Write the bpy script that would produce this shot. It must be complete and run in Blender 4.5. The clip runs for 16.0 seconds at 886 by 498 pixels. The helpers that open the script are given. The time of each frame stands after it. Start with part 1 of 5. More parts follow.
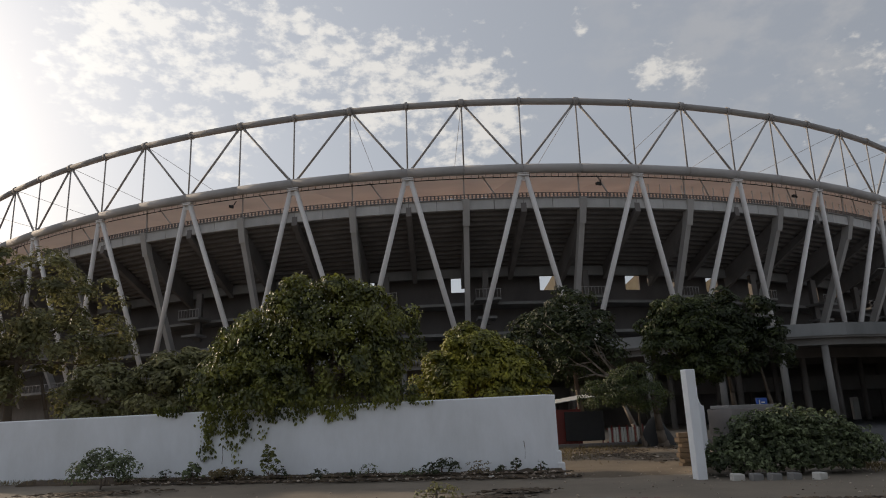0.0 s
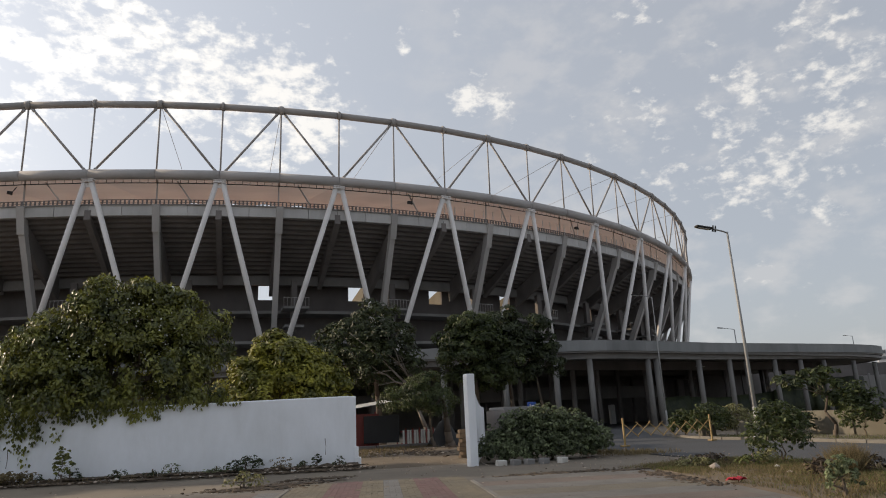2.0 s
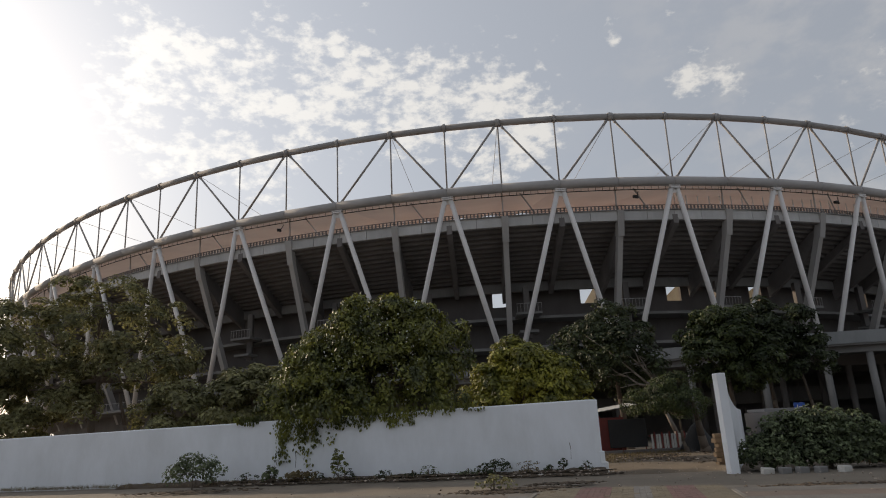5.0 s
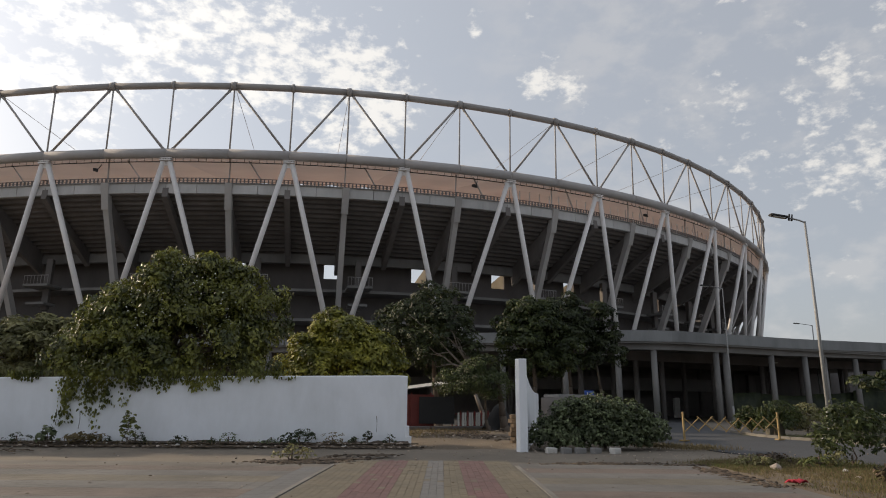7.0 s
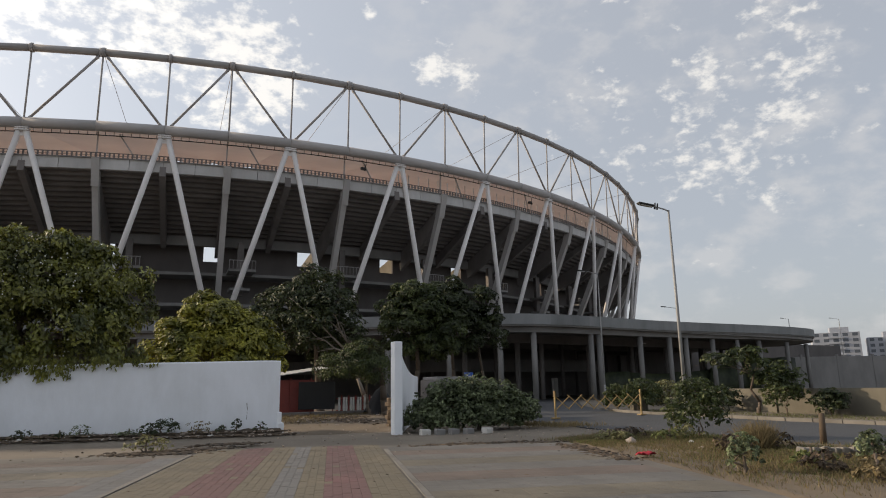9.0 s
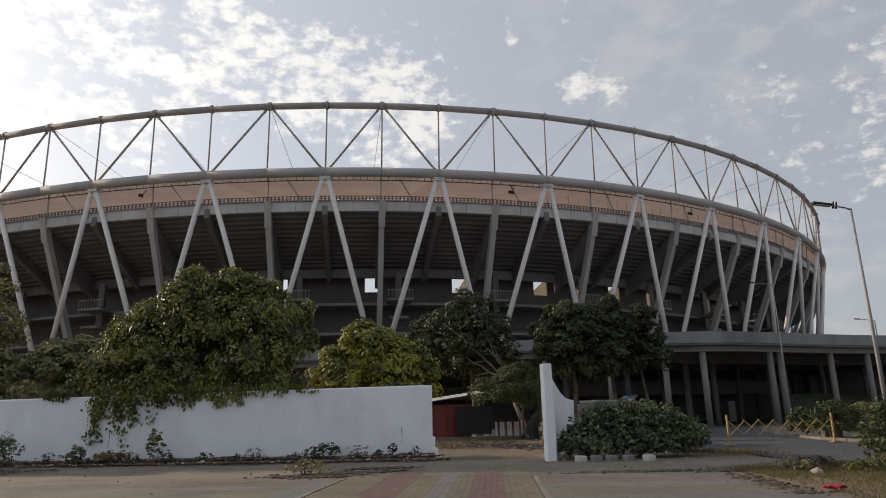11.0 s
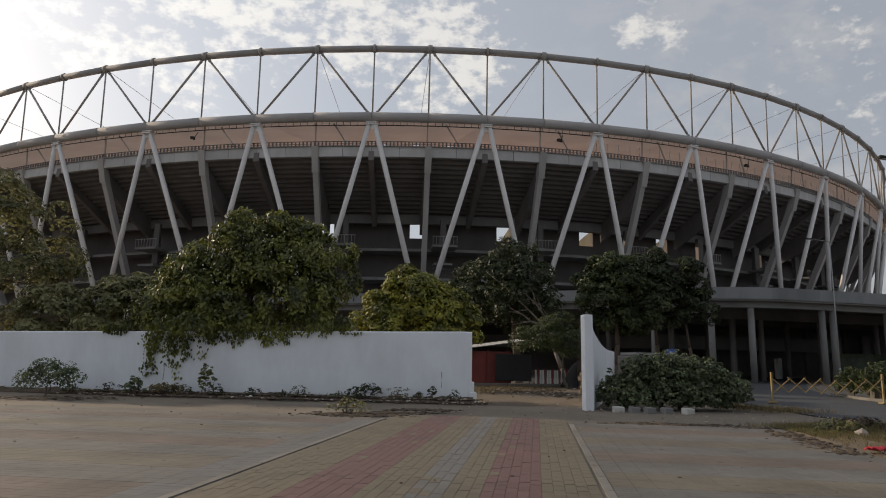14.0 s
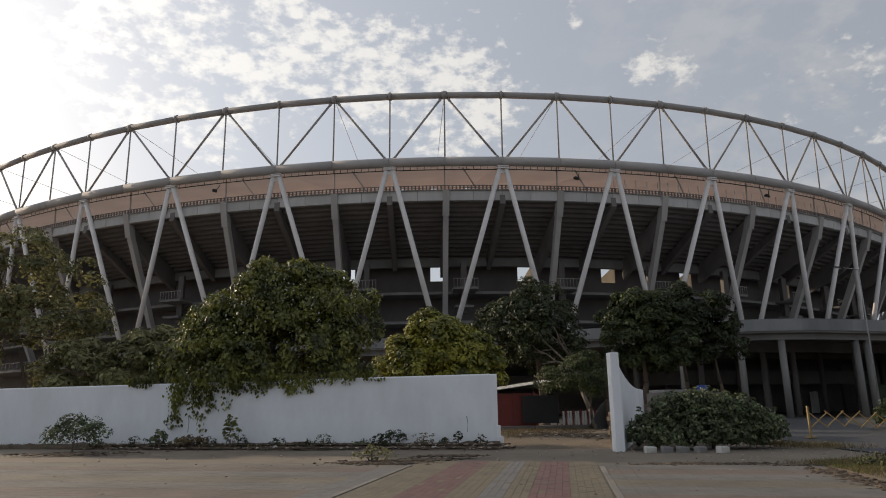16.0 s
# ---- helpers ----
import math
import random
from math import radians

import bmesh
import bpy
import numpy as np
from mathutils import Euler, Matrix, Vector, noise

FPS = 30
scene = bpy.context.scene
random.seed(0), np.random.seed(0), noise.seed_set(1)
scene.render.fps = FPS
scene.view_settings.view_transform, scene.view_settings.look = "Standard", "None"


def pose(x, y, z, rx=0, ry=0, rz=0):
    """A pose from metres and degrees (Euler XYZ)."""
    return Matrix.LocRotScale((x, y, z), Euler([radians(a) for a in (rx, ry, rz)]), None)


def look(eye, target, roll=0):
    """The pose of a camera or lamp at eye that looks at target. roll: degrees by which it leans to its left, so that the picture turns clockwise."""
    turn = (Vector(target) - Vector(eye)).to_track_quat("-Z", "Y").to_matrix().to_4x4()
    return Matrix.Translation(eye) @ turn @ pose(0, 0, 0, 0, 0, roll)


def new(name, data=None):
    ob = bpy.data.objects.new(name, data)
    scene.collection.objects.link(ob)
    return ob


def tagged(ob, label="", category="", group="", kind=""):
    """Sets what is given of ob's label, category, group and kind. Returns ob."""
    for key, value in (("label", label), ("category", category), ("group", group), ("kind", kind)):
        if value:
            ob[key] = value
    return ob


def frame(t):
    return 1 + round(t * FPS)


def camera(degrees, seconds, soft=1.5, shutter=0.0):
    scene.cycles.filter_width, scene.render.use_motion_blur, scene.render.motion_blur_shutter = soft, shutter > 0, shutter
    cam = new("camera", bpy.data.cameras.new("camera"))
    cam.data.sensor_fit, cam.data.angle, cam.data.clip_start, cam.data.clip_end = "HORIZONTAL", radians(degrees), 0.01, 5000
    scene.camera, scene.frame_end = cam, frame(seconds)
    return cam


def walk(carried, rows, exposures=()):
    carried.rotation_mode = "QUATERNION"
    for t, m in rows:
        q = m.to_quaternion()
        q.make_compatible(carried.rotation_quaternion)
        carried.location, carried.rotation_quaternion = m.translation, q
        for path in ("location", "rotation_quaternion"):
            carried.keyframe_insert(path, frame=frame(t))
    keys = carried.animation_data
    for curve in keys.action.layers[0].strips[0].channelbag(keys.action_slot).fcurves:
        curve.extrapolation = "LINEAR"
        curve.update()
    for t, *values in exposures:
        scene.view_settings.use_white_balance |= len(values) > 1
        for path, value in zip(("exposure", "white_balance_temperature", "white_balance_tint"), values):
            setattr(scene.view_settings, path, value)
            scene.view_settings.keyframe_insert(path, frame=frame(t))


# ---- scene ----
# ---------------------------------------------------------------- camera
cam = camera(68.32, 16.0, soft=1.02)
# seconds, place, yaw, pitch and roll of the hand-held camera
PATH = [
    (0.0, -0.42, 6.40, 1.66, -2.05, 14.40, 1.87),
    (0.1, -0.85, 4.33, 1.30, -3.35, 14.55, 2.30),
    (0.2, -0.85, 4.33, 1.30, -4.12, 14.75, 2.37),
    (0.4, -0.85, 4.33, 1.30, -5.37, 14.84, 2.41),
    (0.5, -0.83, 4.32, 1.31, -6.18, 14.86, 2.41),
    (1.0, -0.83, 4.34, 1.30, -10.56, 14.56, 2.73),
    (1.5, -0.84, 4.34, 1.30, -13.89, 14.13, 3.08),
    (2.0, -0.85, 4.34, 1.30, -18.94, 14.70, 2.44),
    (2.5, -0.85, 4.35, 1.31, -16.27, 15.39, 4.24),
    (3.0, -0.85, 4.34, 1.30, -16.94, 15.43, 5.46),
    (3.5, -0.87, 4.36, 1.31, -14.85, 15.56, 5.36),
    (4.0, -0.88, 4.36, 1.32, -4.70, 16.24, 3.77),
    (4.2, -0.86, 4.35, 1.32, -1.94, 16.49, 3.22),
    (4.6, -0.83, 4.37, 1.31, 0.50, 16.50, 2.90),
    (5.3, -0.74, 4.39, 1.30, 2.00, 15.00, 2.20),
    (6.0, -0.66, 4.41, 1.29, 1.60, 12.60, 1.50),
    (6.3, -0.57, 4.41, 1.29, -2.00, 12.22, 1.64),
    (6.5, -0.53, 4.42, 1.28, -6.93, 13.00, 2.42),
    (7.0, -0.45, 4.49, 1.28, -13.70, 13.40, -0.41),
    (7.5, -0.31, 4.53, 1.26, -18.77, 11.80, 1.95),
    (7.6, -0.28, 4.53, 1.26, -19.27, 11.93, 1.22),
    (8.0, -0.15, 4.56, 1.24, -18.89, 10.97, -0.36),
    (8.2, -0.09, 4.59, 1.25, -20.68, 10.99, 0.11),
    (8.6, -0.03, 4.61, 1.25, -22.40, 11.50, 0.50),
    (9.3, 0.13, 4.67, 1.26, -23.40, 12.60, 1.30),
    (9.9, 0.26, 4.72, 1.26, -22.80, 13.90, 2.10),
    (10.3, 0.35, 4.74, 1.27, -20.36, 14.57, 2.38),
    (10.5, 0.43, 4.79, 1.26, -17.09, 15.93, 1.83),
    (11.0, 0.51, 4.85, 1.23, -9.19, 14.35, 1.11),
    (11.5, 0.55, 4.86, 1.24, -1.47, 11.98, 0.21),
    (12.0, 0.55, 4.86, 1.23, 0.14, 11.22, -0.17),
    (12.5, 0.56, 4.86, 1.24, -5.85, 11.18, -1.68),
    (13.0, 0.59, 4.86, 1.25, -3.65, 10.01, -0.82),
    (13.5, 0.58, 4.87, 1.24, -3.80, 9.77, -0.76),
    (14.0, 0.58, 4.87, 1.24, -5.60, 9.75, -1.07),
    (14.5, 0.58, 4.87, 1.24, -4.90, 10.71, -0.45),
    (15.0, 0.59, 4.87, 1.24, -4.19, 12.97, 0.12),
    (15.5, 0.59, 4.88, 1.24, -3.90, 13.41, 0.54),
    (16.0, 0.60, 4.88, 1.24, -3.41, 13.45, 0.63),
]
# the phone's own metering lifts the picture as it turns from the bright side of the sky
EXPOSURE = [(0.0, 0.10), (0.5, 0.21), (1.0, 0.36), (1.5, 0.48), (2.0, 0.56), (3.5, 0.56), (4.0, 0.31), (4.2, 0.26), (6.3, 0.18), (6.5, 0.24), (7.0, 0.48), (7.5, 0.57), (8.2, 0.60),
            (10.3, 0.56), (10.5, 0.56), (11.0, 0.42), (11.5, 0.26), (12.0, 0.18), (12.5, 0.29), (14.0, 0.24), (15.0, 0.26), (16.0, 0.27)]
walk(cam, [(t, pose(x, y, z, 90 + pitch, roll, yaw)) for t, x, y, z, yaw, pitch, roll in PATH],
     exposures=EXPOSURE)

# ---------------------------------------------------------------- light
SUN_AZ, SUN_EL = radians(-52), radians(19)      # azimuth from straight ahead, to the left
sun_way = Vector((math.sin(SUN_AZ) * math.cos(SUN_EL), math.cos(SUN_AZ) * math.cos(SUN_EL), math.sin(SUN_EL)))
sun = new("sun", bpy.data.lights.new("sun", "SUN"))
sun.data.energy, sun.data.angle, sun.data.color = 2.4, radians(0.6), (1.0, 0.80, 0.58)
sun.matrix_basis = look(sun_way * 300, (0, 0, 0))

world = bpy.data.worlds.new("late_afternoon_sky")
scene.world = world
world.use_nodes = True
wt = world.node_tree
wt.nodes.clear()


def wnode(kind, **kw):
    n = wt.nodes.new(kind)
    for k, v in kw.items():
        if k == "op":
            n.operation = v
        elif k == "vals":
            for i, x in v.items():
                n.inputs[i].default_value = x
    return n


def wmath(op, a, b=None):
    n = wt.nodes.new("ShaderNodeMath")
    n.operation = op
    for i, v in enumerate((a, b)):
        if v is None:
            continue
        if isinstance(v, (int, float)):
            n.inputs[i].default_value = v
        else:
            wt.links.new(v, n.inputs[i])
    return n.outputs[0]


def wvec(op, a, b=None, scale=None):
    n = wt.nodes.new("ShaderNodeVectorMath")
    n.operation = op
    for i, v in enumerate((a, b)):
        if v is None:
            continue
        if isinstance(v, tuple):
            n.inputs[i].default_value = v
        else:
            wt.links.new(v, n.inputs[i])
    return n


sky = wt.nodes.new("ShaderNodeTexSky")
sky.sky_type, sky.sun_disc = "NISHITA", False
sky.sun_elevation, sky.sun_rotation = SUN_EL, SUN_AZ
sky.air_density, sky.dust_density, sky.ozone_density = 1.0, 3.0, 1.0
tc = wt.nodes.new("ShaderNodeTexCoord")
way = wvec("NORMALIZE", tc.outputs["Generated"]).outputs[0]
sep = wt.nodes.new("ShaderNodeSeparateXYZ")
wt.links.new(way, sep.inputs[0])
puffs = wvec("MULTIPLY", way, (1.0, 1.0, 1.7)).outputs[0]


def wnoise(scale, detail, rough, shift):
    n = wt.nodes.new("ShaderNodeTexNoise")
    n.inputs["Scale"].default_value, n.inputs["Detail"].default_value, n.inputs["Roughness"].default_value = scale, detail, rough
    wt.links.new(wvec("ADD", puffs, shift).outputs[0], n.inputs["Vector"])
    return n.outputs["Fac"]


# cloud banks: direction, narrowness, weight
BANKS = [((-.337, .804, .490), 300, 0.26), ((-.245, .836, .491), 170, 0.36), ((-.156, .849, .505), 170, 0.36), ((-.065, .868, .488), 150, 0.40), ((.028, .879, .472), 160, 0.40),
         ((.11, .878, .462), 220, 0.36), ((.08, .91, .405), 240, 0.40), ((-.42, .806, .417), 140, 0.24), ((-.37, .832, .415), 160, 0.26), ((-.27, .894, .358), 260, 0.26), ((-.40, .757, .515), 300, 0.29),
         ((.342, .82, .46), 800, 0.38), ((.392, .803, .447), 1000, 0.31), ((.24, .815, .53), 2500, 0.26), ((.53, .722, .442), 1300, 0.18), ((.582, .695, .422), 900, 0.21), ((.661, .617, .428), 420, 0.23),
         ((.650, .653, .388), 700, 0.18), ((.543, .65, .531), 500, 0.21), ((.704, .537, .465), 300, 0.22), ((.614, .628, .479), 700, 0.13), ((.754, .528, .391), 300, 0.18), ((.545, .752, .375), 260, 0.18),
         ((.62, .71, .315), 130, 0.14), ((.69, .659, .299), 120, 0.13), ((.75, .58, .307), 120, 0.13)]
cover = None
for d, k, w in BANKS:
    u = Vector(d).normalized()
    dist = wvec("DISTANCE", way, tuple(u)).outputs["Value"]
    g = wmath("MULTIPLY", wmath("EXPONENT", wmath("MULTIPLY", wmath("MULTIPLY", dist, dist), -float(k))), w)
    cover = g if cover is None else wmath("ADD", cover, g)
puff = wmath("ADD", wmath("MULTIPLY", wnoise(40.0, 5.0, 0.58, (3.1, 1.7, 0.0)), 1.1), wmath("MULTIPLY", wnoise(9.0, 3.0, 0.5, (7.3, 2.2, 0.0)), 0.72))
dens = wmath("ADD", wmath("MINIMUM", cover, 0.37), wmath("SUBTRACT", puff, 1.16))
ramp = wt.nodes.new("ShaderNodeMapRange")
ramp.interpolation_type = "SMOOTHSTEP"
wt.links.new(dens, ramp.inputs["Value"])
ramp.inputs["From Min"].default_value, ramp.inputs["From Max"].default_value = -0.04, 0.26
ramp.inputs["To Max"].default_value = 0.82
# thin high veil all over the sky
veil = wt.nodes.new("ShaderNodeMix")
veil.data_type = "RGBA"
veil.inputs["Factor"].default_value = 0.72
wt.links.new(sky.outputs[0], veil.inputs["A"])
glow = wvec("DISTANCE", way, tuple(sun_way)).outputs["Value"]
halo = wmath("ADD", 3.3, wmath("MULTIPLY", wmath("EXPONENT", wmath("MULTIPLY", glow, -2.1)), 8.4))
hc = wt.nodes.new("ShaderNodeCombineXYZ")
wt.links.new(wmath("MULTIPLY", halo, 0.95), hc.inputs[0])
wt.links.new(wmath("MULTIPLY", halo, 0.99), hc.inputs[1])
wt.links.new(wmath("MULTIPLY", halo, 1.07), hc.inputs[2])
wt.links.new(hc.outputs[0], veil.inputs["B"])
# soft high cloud on the side away from the sun
side = wt.nodes.new("ShaderNodeMapRange")
side.interpolation_type = "SMOOTHSTEP"
wt.links.new(sep.outputs["X"], side.inputs["Value"])
side.inputs["From Min"].default_value, side.inputs["From Max"].default_value = 0.05, 0.55
ripple = wt.nodes.new("ShaderNodeMapRange")
ripple.interpolation_type = "SMOOTHSTEP"
wt.links.new(wmath("ADD", wmath("MULTIPLY", wnoise(15.0, 5.0, 0.55, (1.1, 5.7, 2.0)), .8), wmath("MULTIPLY", wnoise(4.0, 2.0, 0.5, (4.1, 0.7, 3.0)), .35)), ripple.inputs["Value"])
ripple.inputs["From Min"].default_value, ripple.inputs["From Max"].default_value, ripple.inputs["To Max"].default_value = 0.54, 0.76, 0.42
high = wt.nodes.new("ShaderNodeMix")
high.data_type = "RGBA"
wt.links.new(wmath("MULTIPLY", side.outputs[0], ripple.outputs[0]), high.inputs["Factor"])
wt.links.new(veil.outputs["Result"], high.inputs["A"])
high.inputs["B"].default_value = (4.7, 4.6, 4.55, 1)
lit = wmath("ADD", 6.0, wmath("MULTIPLY", wmath("EXPONENT", wmath("MULTIPLY", glow, -2.2)), 10.0))
cl = wt.nodes.new("ShaderNodeCombineXYZ")
wt.links.new(lit, cl.inputs[0])
wt.links.new(wmath("MULTIPLY", lit, 0.965), cl.inputs[1])
wt.links.new(wmath("MULTIPLY", lit, 0.91), cl.inputs[2])
mix = wt.nodes.new("ShaderNodeMix")
mix.data_type = "RGBA"
wt.links.new(ramp.outputs[0], mix.inputs["Factor"])
wt.links.new(high.outputs["Result"], mix.inputs["A"])
wt.links.new(cl.outputs[0], mix.inputs["B"])
bg = wt.nodes.new("ShaderNodeBackground")
bg.inputs["Strength"].default_value = 0.10
wt.links.new(mix.outputs["Result"], bg.inputs["Color"])
wo = wt.nodes.new("ShaderNodeOutputWorld")
wt.links.new(bg.outputs[0], wo.inputs["Surface"])


# ---------------------------------------------------------------- materials
def material(name, base, dark=None, rough=0.8, metal=0.0, coarse=0.6, fine=8.0, bump=0.15, amount=0.5, streak=1.0, islands=0.0, translucent=0.0, objects=0.0):
    """A surface with stains (coarse), grain (fine) and relief, in metres; streak stretches the stains along z."""
    m = bpy.data.materials.new(name)
    m.use_nodes = True
    nt = m.node_tree
    ns, ln = nt.nodes, nt.links
    p = ns["Principled BSDF"]
    p.inputs["Roughness"].default_value, p.inputs["Metallic"].default_value = rough, metal
    dark = dark or tuple(c * 0.6 for c in base)
    co = ns.new("ShaderNodeTexCoord")
    mp = ns.new("ShaderNodeMapping")
    mp.inputs["Scale"].default_value = (1, 1, 1 / streak)
    ln.new(co.outputs["Object"], mp.inputs[0])
    n1, n2 = ns.new("ShaderNodeTexNoise"), ns.new("ShaderNodeTexNoise")
    for n, s, d in ((n1, coarse, 5), (n2, fine, 6)):
        n.inputs["Scale"].default_value, n.inputs["Detail"].default_value, n.inputs["Roughness"].default_value = s, d, 0.6
        ln.new(mp.outputs[0], n.inputs["Vector"])
    r = ns.new("ShaderNodeMapRange")
    r.inputs["From Min"].default_value, r.inputs["From Max"].default_value = 0.36, 0.66
    ln.new(n1.outputs["Fac"], r.inputs["Value"])
    a = ns.new("ShaderNodeMath")
    a.operation = "MULTIPLY_ADD"
    ln.new(n2.outputs["Fac"], a.inputs[0])
    a.inputs[1].default_value = 0.5
    ln.new(r.outputs[0], a.inputs[2])
    b = ns.new("ShaderNodeMath")
    b.operation = "MULTIPLY"
    ln.new(a.outputs[0], b.inputs[0])
    b.inputs[1].default_value = amount
    b.use_clamp = True
    mx = ns.new("ShaderNodeMix")
    mx.data_type = "RGBA"
    ln.new(b.outputs[0], mx.inputs["Factor"])
    mx.inputs["A"].default_value, mx.inputs["B"].default_value = (*base, 1), (*dark, 1)
    col = mx.outputs["Result"]
    if islands or objects:
        if islands:
            ge = ns.new("ShaderNodeNewGeometry").outputs["Random Per Island"]
        else:
            ge = ns.new("ShaderNodeObjectInfo").outputs["Random"]
        mr = ns.new("ShaderNodeMapRange")
        w = islands or objects
        mr.inputs["To Min"].default_value, mr.inputs["To Max"].default_value = 1 - w, 1 + w
        ln.new(ge, mr.inputs["Value"])
        hs = ns.new("ShaderNodeHueSaturation")
        ln.new(mr.outputs[0], hs.inputs["Value"])
        ln.new(col, hs.inputs["Color"])
        col = hs.outputs[0]
    ln.new(col, p.inputs["Base Color"])
    if bump:
        bp = ns.new("ShaderNodeBump")
        bp.inputs["Strength"].default_value, bp.inputs["Distance"].default_value = bump, 0.02
        ln.new(n2.outputs["Fac"], bp.inputs["Height"])
        ln.new(bp.outputs[0], p.inputs["Normal"])
    if translucent:
        tr = ns.new("ShaderNodeBsdfTranslucent")
        ln.new(col, tr.inputs["Color"])
        ms = ns.new("ShaderNodeMixShader")
        ms.inputs[0].default_value = translucent
        ln.new(p.outputs[0], ms.inputs[1])
        ln.new(tr.outputs[0], ms.inputs[2])
        ln.new(ms.outputs[0], ns["Material Output"].inputs["Surface"])
    return m


